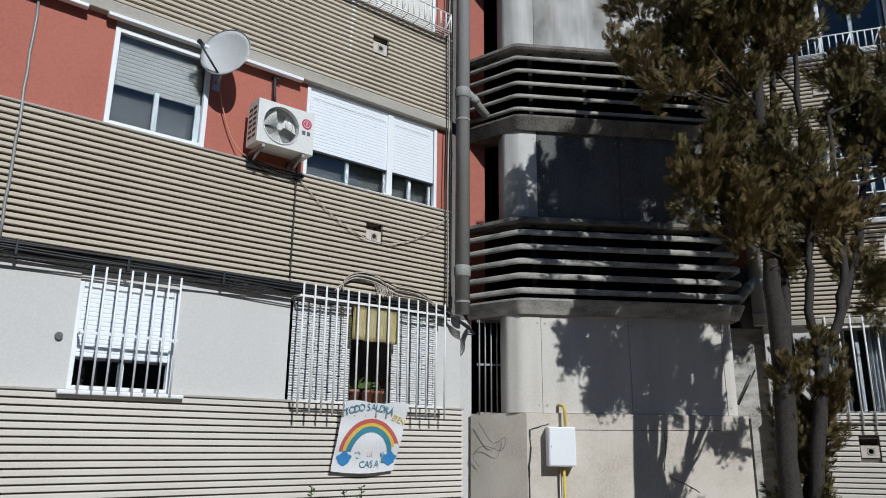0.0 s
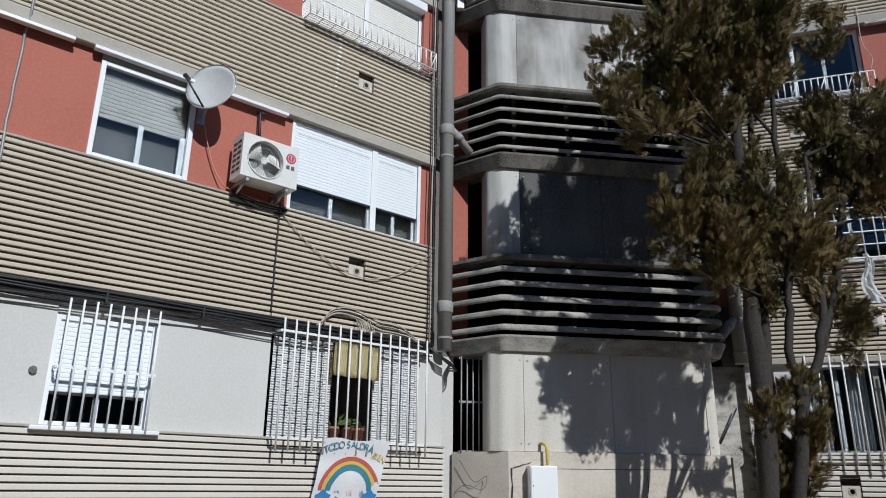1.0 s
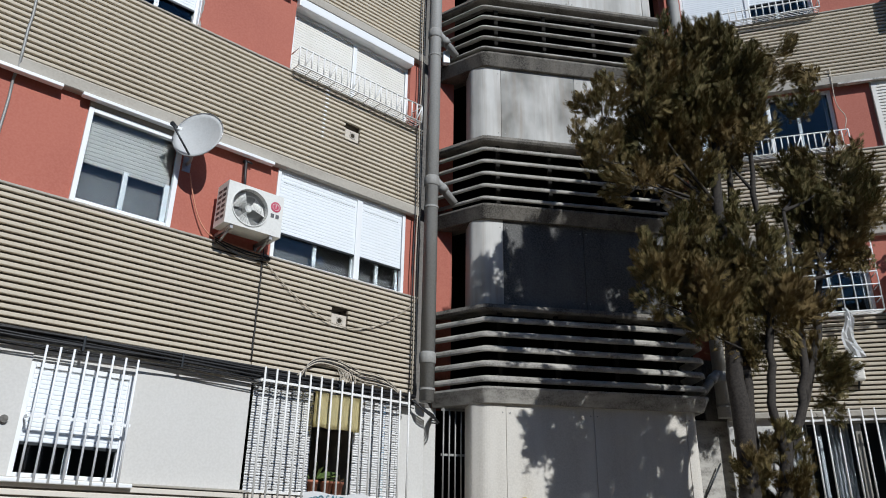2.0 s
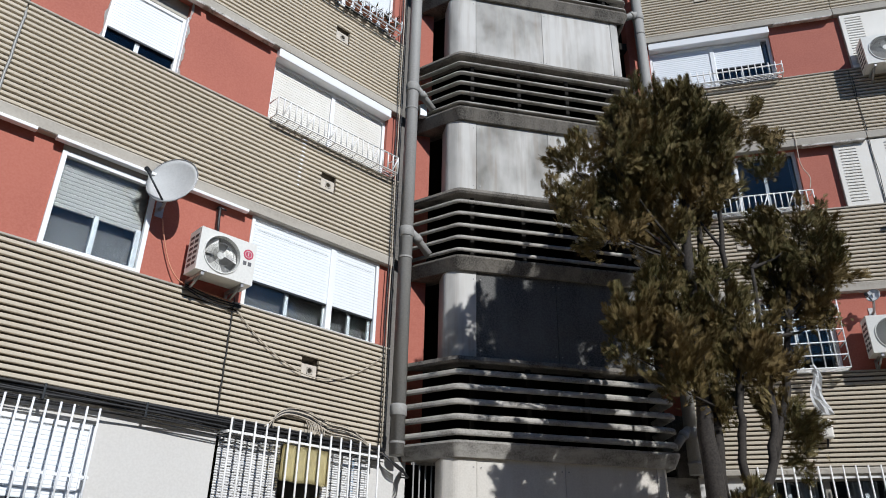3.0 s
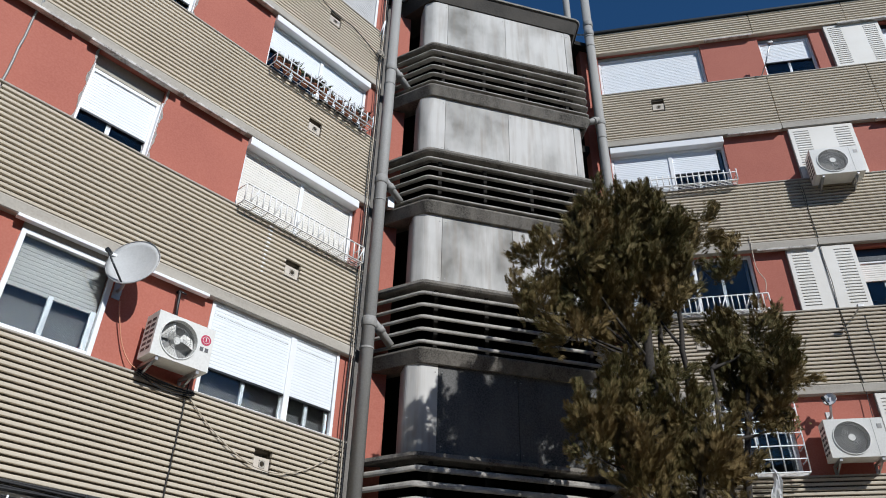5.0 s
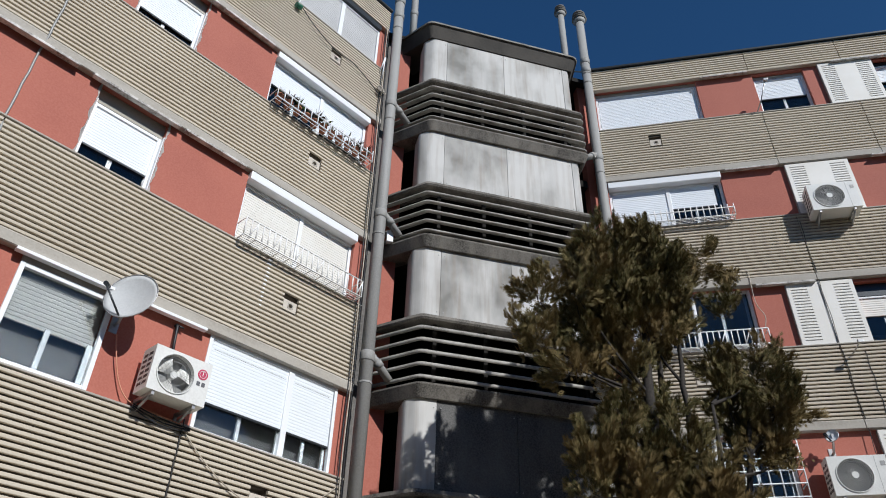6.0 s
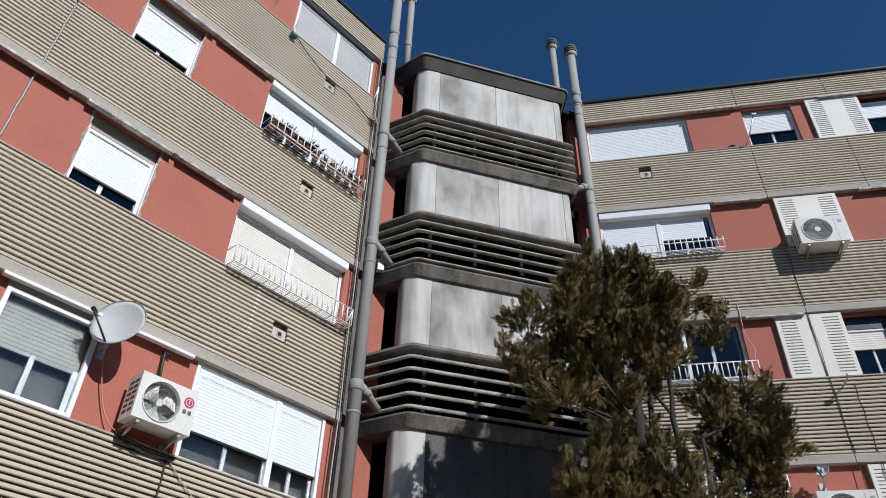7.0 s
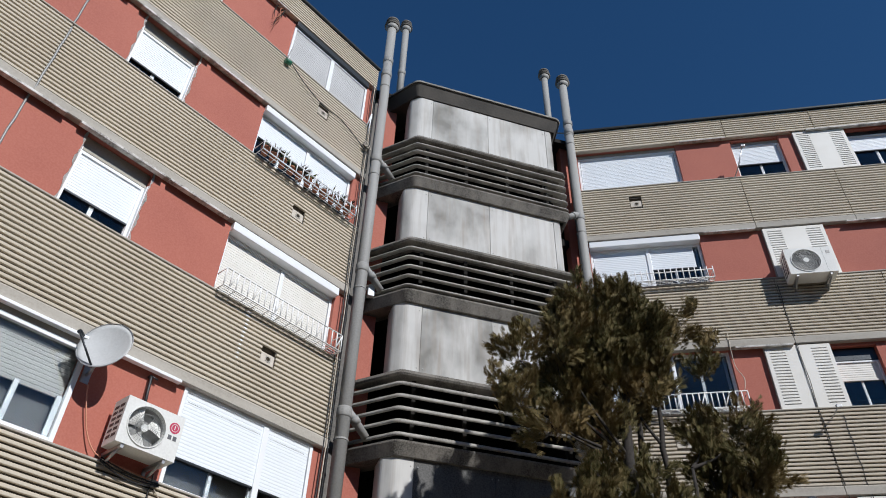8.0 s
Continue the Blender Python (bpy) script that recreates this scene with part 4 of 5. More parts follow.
for k in range(4):
    z = lintel(k) + 0.30
    for (px_, py_, tx, ty) in ((pl.x, pl.y, 1.90, 10.12), (pr.x, pr.y, 5.66, 9.98)):
        if k == 0 and tx < 3:
            continue
        t = thing("branch_pipe", Matrix.Translation((px_, py_, z)), "grey branch pipe running from the tower into the flue", "pipe", group="branch pipes")
        part("elbow", tube(B(), [(0, 0, 0.42), (0.4 * (tx - px_), 0.4 * (ty - py_), 0.30), (tx - px_, ty - py_, 0.06)], 0.065, 12), PIPE, t)
        part("socket", tube(B(), [(0.40 * (tx - px_), 0.40 * (ty - py_), 0.30), (0.58 * (tx - px_), 0.58 * (ty - py_), 0.228)], 0.078, 12), PIPE, t)
t = thing("pipe_brace", Matrix.Translation((pr.x, pr.y, 15.2)), "thin steel brace tying the flue to the roof", "brace")
part("rod", tube(B(), [(-0.4, 0.25, 0), (0.45, 0.05, 0)], 0.018, 8), STEEL, t)

# ---------------- ground floor things ----------------
t = thing("meter_box", Matrix.Translation((2.61, 9.80, 1.33)), "white metal meter box on the base wall", "meter box")
part("case", box(B(), 0, 0.365, -0.17, -0.001, 0, 0.50, 0.008), WHITE, t)
part("door", box(B(), 0.012, 0.353, -0.178, -0.171, 0.012, 0.488, 0.003), WHITE, t)
part("lock", disc_ring(B(), (0.035, -0.179, 0.25), (0, -1, 0), 0, 0.008, 0.003, 8), DARKMETAL, t)
t = thing("gas_pipe", Matrix.Translation((2.86, 9.72, 0)), "yellow painted gas pipe on the base wall", "pipe")
part("pipe_run", tube(B(), [(-0.03, 0, 0), (-0.03, 0, 1.32)], 0.02, 10), YELLOW, t)
part("pipe_bend", tube(B(), [(0.0, -0.02, 1.84), (0.0, -0.02, 2.05), (-0.01, 0.0, 2.10), (-0.03, 0.06, 2.12), (-0.05, 0.11, 2.12)], 0.02, 10), YELLOW, t)
part("pipe_shadow_twin", tube(B(), [(-0.075, 0.04, 0), (-0.075, 0.04, 1.32)], 0.012, 8), STEEL, t)

# cracks in the base wall: thin dark gaps
random.seed(7)


def crack(name, start, steps, lean, width):
    x, z = start
    pts = [(x, z)]
    for i in range(steps):
        x += random.uniform(-0.02, 0.02) + lean[0]
        z += lean[1] * random.uniform(0.6, 1.3)
        pts.append((x, z))
    bm = B()
    for (xa, za), (xb, zb) in zip(pts, pts[1:]):
        w = width * random.uniform(0.5, 1.2)
        nx, nz = (zb - za), -(xb - xa)
        ln = math.hypot(nx, nz)
        nx, nz = nx / ln * w, nz / ln * w
        vs = [bm.verts.new(p) for p in ((xa - nx, 0, za - nz), (xa + nx, 0, za + nz), (xb + nx, 0, zb + nz), (xb - nx, 0, zb - nz))]
        vs2 = [bm.verts.new((v_.co.x, 0.006, v_.co.z)) for v_ in vs]
        bm.faces.new(vs)
        for i in range(4):
            bm.faces.new((vs[i], vs2[i], vs2[(i + 1) % 4], vs[(i + 1) % 4]))
    ob = solid(name, bm, CABLE, Matrix.Translation((0, 9.794, 0)), "dark crack in the rendered base wall", "crack")
    return ob


crack("wall_crack", (4.28, 1.78), 7, (0.004, -0.085), 0.004)
crack("wall_crack", (4.30, 1.22), 8, (0.06, -0.03), 0.005)
crack("wall_crack", (2.40, 1.80), 12, (-0.004, -0.11), 0.012)
crack("wall_crack", (2.42, 1.80), 5, (0.05, 0.02), 0.007)
crack("wall_crack", (3.03, 1.80), 26, (0.082, 0.0006), 0.003)

# barred gap beside the tower's foot
t = thing("barred_gate", Matrix.Translation((1.72, 10.30, 2.0)), "rusty dark bars closing the gap beside the tower", "gate")
for i in range(5):
    x = 0.09 + 0.085 * i
    part("bar", tube(B(), [(x, 0.0, 0), (x, 0, 1.34)], 0.011, 6), GRILLE, t)
for z in (0.02, 0.70, 1.32):
    part("rail", box(B(), 0.06, 0.46, 0.012, 0.024, z - 0.015, z + 0.015), GRILLE, t)
t = thing("wall_brace", Matrix.Translation((5.72, 10.40, 2.2)), "dark slanting steel strut on the wall beside the tower", "brace")
part("strut", tube(B(), [(0, 0, 0), (0.30, -0.03, 0.52)], 0.013, 6), DARKMETAL, t)

# woven blinds, yellow cloth and pots behind the wide bars
REED = surface("woven_reed", (0.66, 0.66, 0.66), (0.45, 0.44, 0.43), (0.78, 0.78, 0.78), 0.6, big=9, fine=60, amount=0.6)
random.seed(11)


def reed_blind(x0, x1, z0, z1):
    bm = B()
    n = int((z1 - z0) / 0.028)
    m_ = int((x1 - x0) / 0.06)
    for i in range(n):
        z = z0 + (z1 - z0) * i / n
        for j in range(m_):
            xa = x0 + (x1 - x0) * j / m_
            xb = x0 + (x1 - x0) * (j + 1) / m_
            y = 0.005 * math.sin(j * 2.1) + random.uniform(-0.003, 0.003)
            dz_ = 0.010 * math.sin(j * math.pi)+ random.uniform(-0.004, 0.004)
            prism(bm, [(y, z + dz_ + 0.001), (y + 0.007, z + dz_ + 0.012), (y, z + dz_ + 0.026), (y - 0.007, z + dz_ + 0.012)], xa, xb)
    t = thing("woven_blind", LEFT @ Matrix.Translation((x0, 0.05, z0)), "silvery woven reed blind hung behind the bars", "blind", group="woven blinds")
    bm.transform(Matrix.Translation((-x0, 0, -z0)))
    part("reed_sheet", bm, REED, t)
    part("top_rod", tube(B(), [(0, 0, z1 - z0), (x1 - x0, 0, z1 - z0)], 0.012, 8), BARS, t)
    part("bottom_rod", tube(B(), [(0, 0, 0), (x1 - x0, 0, 0)], 0.010, 8), BARS, t)
    return t


reed_blind(3.64, 4.46, 2.07, 3.30)
reed_blind(5.07, 5.82, 2.07, 3.30)
bm = B()
grid = [[bm.verts.new((4.38 + 0.70 * i / 14, -0.115 + 0.008 * math.sin(i * 1.7) + 0.003 * j, 3.25 - 0.42 * j / 6 + 0.006 * math.sin(i * 0.9))) for i in range(15)] for j in range(7)]
for A, C in zip(grid, grid[1:]):
    for i in range(14):
        f = bm.faces.new((A[i], A[i + 1], C[i + 1], C[i]))
        f.smooth = True
bmesh.ops.solidify(bm, geom=bm.faces[:], thickness=0.003)
CLOTH = surface("yellow_cloth", (0.74, 0.65, 0.36), (0.66, 0.56, 0.3), rough=0.85, big=4)
solid("yellow_cloth", bm, CLOTH, LEFT, "pale yellow cloth hung across the top of the window", "cloth")


GREEN = leaf_mat("pot_leaf", (0.03, 0.06, 0.015), (0.06, 0.11, 0.03), (0.12, 0.16, 0.05))
DRY = leaf_mat("dark_leaf", (0.03, 0.02, 0.02), (0.06, 0.035, 0.03), (0.08, 0.07, 0.03))


def pot_plant(m, x, y, z, r, h, leaves, height, mat_, label, stalks=0):
    t = thing("potted_plant", m @ Matrix.Translation((x, y, z)), label, "potted plant", group="potted plants")
    part("pot", tube(B(), [(0, 0, 0), (0, 0, h * 0.8), (0, 0, h * 0.8 + 0.001), (0, 0, h), (0, 0, h * 0.9)], [r * 0.72, r * 0.95, r * 1.06, r * 1.08, r * 0.8], 14), TERRACOTTA, t)
    bm = B()
    for i in range(leaves):
        a, tilt = random.uniform(0, 6.28), random.uniform(0.1, 1.1)
        ln = height * random.uniform(0.6, 1.0)
        d = Vector((math.cos(a) * math.sin(tilt), math.sin(a) * math.sin(tilt), math.cos(tilt)))
        side = d.orthogonal().normalized() * ln * 0.13
        b0 = Vector((0, 0, h * 0.9)) + Vector((d.x, d.y, 0)) * r * 0.4
        droop = Vector((0, 0, -ln * 0.25 * tilt))
        p = [b0, b0 + d * ln * 0.5 + side, b0 + d * ln * 0.5 - side, b0 + d * ln + droop]
        vs = [bm.verts.new(q) for q in p]
        bm.faces.new((vs[0], vs[1], vs[2]))
        bm.faces.new((vs[1], vs[3], vs[2]))
    for i in range(stalks):
        a = random.uniform(0, 6.28)
        tube(bm, [(0, 0, h), (0.05 * math.cos(a), 0.05 * math.sin(a), h + height * 0.9)], 0.003, 4)
    part("foliage", bm, mat_, t)
    return t


for x, lv, ht, mt in ((4.56, 10, 0.34, GREEN), (4.76, 26, 0.12, GREEN), (4.92, 20, 0.15, DRY)):
    pot_plant(LEFT, x, 0.10, 2.08, 0.075, 0.16, lv, ht, mt, "terracotta pot with a green plant behind the bars")
for i in range(11):
    pot_plant(LEFT, 3.78 + 0.185 * i, -0.085, sill(3) + 0.04, random.uniform(0.06, 0.085), random.uniform(0.13, 0.18), random.choice((12, 30, 45)),
              random.uniform(0.15, 0.30), GREEN if i in (0, 2, 3, 5, 6) else DRY, "terracotta flower pot in the railing basket", 2)

# banner with a rainbow
t = thing("rainbow_banner", LEFT @ Matrix.Translation((4.22, -0.19, 1.28)), "white cloth banner with a painted rainbow hung from the window bars", "banner")
SHEET = surface("banner_cloth", (0.72, 0.72, 0.73), (0.62, 0.62, 0.64), rough=0.9, big=3, amount=0.5)
PAINT = {n: surface("paint_" + n, c, tuple(q * 0.8 for q in c), rough=0.85, big=7, amount=0.5) for n, c in
         (("red", (0.50, 0.10, 0.08)), ("yellow", (0.66, 0.46, 0.07)), ("teal", (0.05, 0.22, 0.30)), ("blue", (0.04, 0.22, 0.50)), ("pink", (0.66, 0.5, 0.5)))}


def bulge(x, z):
    return 0.012 * math.sin(x * 9 + z * 3) + 0.008 * math.sin(z * 11) + 0.12 * (1 - z)


bm = B()
NX, NZ = 20, 18
grid = [[bm.verts.new((0.035 * (1 - j / NZ) * -1 + 0.06 * (j / NZ) + (0.92 - 0.03 * (1 - j / NZ)) * i / NX, bulge(i / NX, j / NZ), 0.80 * j / NZ - (0.03 * math.sin(math.pi * i / NX) if j == 0 else 0)
                       + 0.015 * math.sin(3 * math.pi * i / NX) * (j == NZ))) for i in range(NX + 1)] for j in range(NZ + 1)]
for A, C in zip(grid, grid[1:]):
    for i in range(NX):
        f = bm.faces.new((A[i], A[i + 1], C[i + 1], C[i]))
        f.smooth = True
part("cloth", bm, SHEET, t)


def on_cloth(x, z):
    return (x, bulge((x - 0.02) / 0.92, z / 0.8) - 0.004, z)


def band_arc(name, r0, r1, material):
    bm = B()
    n = 30
    pts = []
    for i in range(n + 1):
        a = math.pi * (0.02 + 0.96 * i / n)
        pts.append([bm.verts.new(on_cloth(0.47 + 1.05 * r * math.cos(a) * (1 + 0.01 * math.sin(7 * a)), 0.20 + r * 1.02 * math.sin(a))) for r in (r0, (r0 + r1) / 2, r1)])
    for A, C in zip(pts, pts[1:]):
        for q in (0, 1):
            bm.faces.new((A[q], A[q + 1], C[q + 1], C[q]))
    part(name, bm, material, t)


band_arc("rainbow_band", 0.352, 0.40, PAINT["red"])
band_arc("rainbow_band", 0.312, 0.350, PAINT["yellow"])
band_arc("rainbow_band", 0.245, 0.310, PAINT["teal"])
for cx in (0.13, 0.78):
    bm = B()
    ring = [bm.verts.new(on_cloth(cx + (0.095 + 0.014 * math.sin(5 * a)) * math.cos(a), 0.145 + (0.075 + 0.012 * math.cos(4 * a)) * math.sin(a))) for a in (2 * math.pi * k / 40 for k in range(40))]
    c0 = bm.verts.new(on_cloth(cx, 0.145))
    for k in range(40):
        bm.faces.new((c0, ring[k], ring[(k + 1) % 40]))
    bm.transform(Matrix.Translation((0, -0.003, 0)))
    part("painted_cloud", bm, PAINT["blue"], t)


def lettering(text, x, z, size, turn, material):
    cu = bpy.data.curves.new("lettering", "FONT")
    cu.body, cu.size, cu.extrude, cu.offset = text, size, 0.001, -0.0005
    tmp = bpy.data.objects.new("lettering_tmp", cu)
    scene.collection.objects.link(tmp)
    dg = bpy.context.evaluated_depsgraph_get()
    me = bpy.data.meshes.new_from_object(tmp.evaluated_get(dg))
    bpy.data.objects.remove(tmp)
    me.materials.clear()
    me.materials.append(material)
    ob = new("lettering", me)
    ob.parent = t
    me.transform(Matrix.Translation((x, 0, z)) @ pose(0, 0, 0, 90, 0, 0) @ pose(0, 0, 0, 0, 0, turn))
    for v in me.vertices:
        v.co.y += on_cloth(v.co.x, v.co.z)[1] - 0.009
    return ob


for ch, x, z, turn in (("T", 0.07, 0.63, 24), ("O", 0.12, 0.655, 20), ("D", 0.18, 0.675, 14), ("O", 0.24, 0.69, 8), ("S", 0.36, 0.70, 6), ("A", 0.42, 0.705, 2),
                       ("L", 0.49, 0.70, 0), ("D", 0.54, 0.695, -3), ("R", 0.61, 0.685, -8), ("Á", 0.67, 0.67, -14)):
    lettering(ch, x, z, 0.115, turn, PAINT["teal"])
for ch, x, z in (("B", 0.735, 0.61), ("I", 0.785, 0.595), ("E", 0.81, 0.585), ("N", 0.85, 0.565)):
    lettering(ch, x, z, 0.10, -22, PAINT["yellow"])
for ch, x, z, turn in (("C", 0.34, 0.035, 4), ("A", 0.41, 0.04, 2), ("S", 0.48, 0.045, 0), ("A", 0.55, 0.05, -2)):
    lettering(ch, x, z, 0.11, turn, PAINT["teal"])
for x, z in ((0.29, 0.14), (0.66, 0.10)):
    bm = B()
    for dx_, dz_, w_, h_ in ((0, 0, 0.05, 0.05), (-0.02, 0.06, 0.010, 0.05), (0.0, 0.062, 0.010, 0.06), (0.02, 0.06, 0.010, 0.055), (0.038, 0.05, 0.010, 0.045)):
        p = on_cloth(x + dx_, z + dz_)
        box(bm, p[0], p[0] + w_ * 0.9, p[1] - 0.006, p[1] - 0.004, p[2], p[2] + h_)
    part("paint_print", bm, PAINT["teal"], t)
for dx_ in (0.0, 0.035, 0.06):
    p = on_cloth(0.44 + dx_, 0.17)
    part("faded_mark", box(B(), p[0], p[0] + 0.012, p[1] - 0.006, p[1] - 0.004, p[2], p[2] + 0.06), PAINT["pink"], t)

# ---------------- cables ----------------
random.seed(5)


def smooth_line(pts, n=4):
    """A Catmull-Rom line through the points."""
    p = [Vector(q) for q in pts]
    p = [p[0] * 2 - p[1]] + p + [p[-1] * 2 - p[-2]]
    out = []
    for a, b, c, d in zip(p, p[1:], p[2:], p[3:]):
        for i in range(n):
            q = i / n
            out.append(0.5 * (2 * b + (c - a) * q + (2 * a - 5 * b + 4 * c - d) * q * q + (3 * b - a - 3 * c + d) * q ** 3))
    return out + [p[-2]]


def cable(m, pts, r, material, label, name="cable", seg=6):
    if len(pts) < 12:
        pts = smooth_line(pts)
    return solid(name, tube(B(), pts, r, seg), material, m, label, "cable", group="cables")


for i in range(10):
    z0 = 3.43 - 0.017 * i
    pts = []
    for j in range(34):
        u = -4 + 10.0 * j / 33
        hang = 0.012 * math.sin(u * (1.3 + 0.2 * i) + i) + (0.035 * abs(math.sin(u * 0.9 + i * 0.5)) if i > 6 else 0)
        pts.append((u, -0.02 - 0.012 * (i % 3), z0 - hang))
    cable(LEFT, pts, 0.014 if i < 7 else 0.007, CABLE, "black cable of the bundle fixed along the ground floor wall")
for i in range(9):
    t = thing("cable_clip", LEFT @ Matrix.Translation((-3.4 + 1.02 * i, -0.03, 3.37)), "dark metal clip holding the cable bundle", "clip", group="cable clips")
    part("strap", box(B(), -0.012, 0.012, -0.028, 0.04, -0.085, 0.075, 0.004), DARKMETAL, t)
for i in range(5):
    o = 0.03 * i
    cable(LEFT, [(4.15 + o, -0.03, 3.42), (4.28, -0.04, 3.54 + o * 0.3), (4.45, -0.05, 3.62 + o * 0.6), (4.75, -0.05, 3.60 + o * 0.8), (5.05, -0.05, 3.50 + o), (5.35, -0.04, 3.49 + o), (5.62, -0.04, 3.46 + o * 0.4), (5.80, -0.04, 3.36), (5.98, -0.04, 3.36)], 0.010 - 0.001 * i, CABLE if i % 2 else CABLE_PALE, "loose cable looping above the window bars")
for i in range(7):
    x = 4.72 + 0.035 * i
    cable(LEFT, [(x, -0.03, 3.60), (x + 0.02 * math.sin(i), -0.09, 3.52), (x + 0.03, -0.10, 3.43 - 0.01 * (i % 3)), (x + 0.05, -0.07, 3.50), (x + 0.03, -0.03, 3.61)], 0.006, CABLE_PALE, "tangle of pale cable ends above the window", "cable_loop")
cable(LEFT, sag((3.52, -0.02, 4.80), (4.60, -0.04, 4.16), 0.10) + sag((4.62, -0.04, 4.155), (5.92, -0.02, 4.72), 0.18)[1:], 0.007, CABLE_PALE, "pale cable hanging slack across the ribbed band")
for x, mt in ((5.90, CABLE), (5.945, CABLE_PALE), (5.985, CABLE)):
    cable(LEFT, [(x + 0.008 * math.sin(j * 1.3 + x), -0.025, 3.40 + 0.46 * j) for j in range(25)], 0.009, mt, "cable running up the edge of the facade")
cable(LEFT, [(3.535 + 0.006 * math.sin(j * 2), -0.012, 3.5 + 0.1 * j) for j in range(15)], 0.008, CABLE, "thin dark cable in the panel joint")
cable(LEFT, [(2.50, 0.03, 5.60), (2.55, 0.02, 5.40), (2.66, 0.03, 5.12), (2.78, 0.0, 4.93), (2.92, -0.03, 4.86), (3.3, -0.05, 4.82), (3.5, -0.03, 4.82)], 0.008, ORANGE, "orange cable from the dish to the air-conditioner")
for i in range(3):
    cable(LEFT, sag((2.88, -0.05, 4.86 - 0.02 * i), (3.62, -0.05, 4.80 - 0.015 * i), 0.03 + 0.02 * i), 0.008, CABLE, "dark cable below the air-conditioner")
cable(LEFT, [(0.53 + 0.005 * math.sin(j * 2.3), WALL_Y - 0.012 if (lintel(0) < 3.4 + 0.2 * j and (3.4 + 0.2 * j - 2.05) % STOREY < 1.29) else -0.012, 3.4 + 0.2 * j) for j in range(58)], 0.016, GRILLE, "grey cable running up the panel joint")
for i in range(4):
    cable(LEFT, [(5.90 + 0.03 * i, -0.04, 3.36), (6.1, -0.06 - 0.02 * i, 3.28 - 0.02 * i), (6.35 + 0.03 * i, -0.03, 3.2 - 0.03 * i), (6.55, 0.25, 3.24 - 0.03 * i), (6.85, 0.42, 3.2)], 0.011, CABLE, "black cables bending round the corner below the flue")
cable(None, [(1.78, 10.25, 1.9), (1.95, 10.1, 1.62), (2.1, 9.98, 1.70), (2.05, 10.0, 1.52), (1.85, 10.2, 1.58), (1.72, 10.33, 1.45), (1.8, 10.27, 1.3)], 0.003, CABLE, "loose wire loop on the base wall")
cable(LEFT, [(3.82, -0.03, sill(4) - 0.05), (4.2, -0.05, sill(4) - 0.34), (4.75, -0.06, 12.58), (5.2, -0.05, 12.62), (5.85, -0.05, 12.35), (5.92, -0.03, 12.2)], 0.010, CABLE, "dark hose running across the top ribbed band")
cable(RIGHT, [(3.48, -0.02, lintel(2) + 0.3), (3.46, -0.05, 8.5), (3.55, -0.08, 8.2), (3.50, -0.1, 7.95)], 0.007, CABLE_PALE, "pale cable hanging beside a window")
t = thing("cable_reel", LEFT @ Matrix.Translation((3.78, -0.06, sill(4) - 0.18)), "green plastic clothes-line reel below the top window", "reel")
GREENP = surface("green_plastic", (0.02, 0.16, 0.09), rough=0.4)
part("drum", tube(B(), [(-0.06, 0, 0), (0.06, 0, 0.02)], 0.05, 12), GREENP, t)
part("hook", tube(B(), [(0, 0.0, 0.05), (0, 0.04, 0.2), (0.0, -0.05, 0.45)], 0.012, 6), STEEL, t)
t = thing("clothes_line_arm", LEFT @ Matrix.Translation((5.86, -0.02, sill(4) - 0.1)), "folded white clothes-line arm at the top window", "clothes line")
part("arm", tube(B(), [(0, 0, 0), (0.02, -0.10, 0.35)], 0.014, 6), WHITE, t)
part("arm_brace", tube(B(), [(0.06, 0, -0.15), (0.03, -0.09, 0.32)], 0.012, 6), WHITE, t)


def line_arm(m, x, z, dx, dz, out, label):
    t = thing("wall_antenna", m @ Matrix.Translation((x, 0.0, z)), label, "antenna")
    part("stem", tube(B(), [(0, 0.03, 0), (dx * 0.3, -out * 0.5, dz * 0.2), (dx, -out, dz)], 0.013, 6), STEEL, t)
    part("tip", box(B(), dx - 0.04, dx + 0.05, -out - 0.03, -out + 0.03, dz - 0.03, dz + 0.03, 0.008), STEEL, t)
    return t


line_arm(RIGHT, 4.52, sill(4) + 0.05, 0.22, 0.55, 0.35, "thin steel aerial arm beside a top floor window")
line_arm(RIGHT, 4.78, 7.42, 0.04, 0.05, 0.30, "short steel clothes-line arm sticking out of the ribbed band")
t = thing("wall_lamp", RIGHT @ Matrix.Translation((2.98, -0.02, 3.78)), "white box lamp on the ribbed band", "lamp")
part("body", box(B(), -0.09, 0.09, -0.13, 0.02, 0.05, 0.33, 0.03), CREAM, t)
part("lamp_arm", tube(B(), [(0, 0.02, -0.05), (0, -0.05, 0.0), (0, -0.05, 0.06)], 0.015, 6), DARKMETAL, t)
t = thing("hanging_rag", RIGHT @ Matrix.Translation((2.95, -0.22, 4.15)), "white plastic sheet hanging from the window cage", "sheet")
bm = B()
grid = [[bm.verts.new((0.16 * (i / 4 - 0.5) * (0.5 + j / 8) + 0.04 * math.sin(j), 0.03 * math.sin(i * 2 + j), 0.75 - 0.75 * j / 8)) for i in range(5)] for j in range(9)]
for A, C in zip(grid, grid[1:]):
    for i in range(4):
        bm.faces.new((A[i], A[i + 1], C[i + 1], C[i]))
bmesh.ops.solidify(bm, geom=bm.faces[:], thickness=0.003)
part("sheet", bm, WHITE, t)
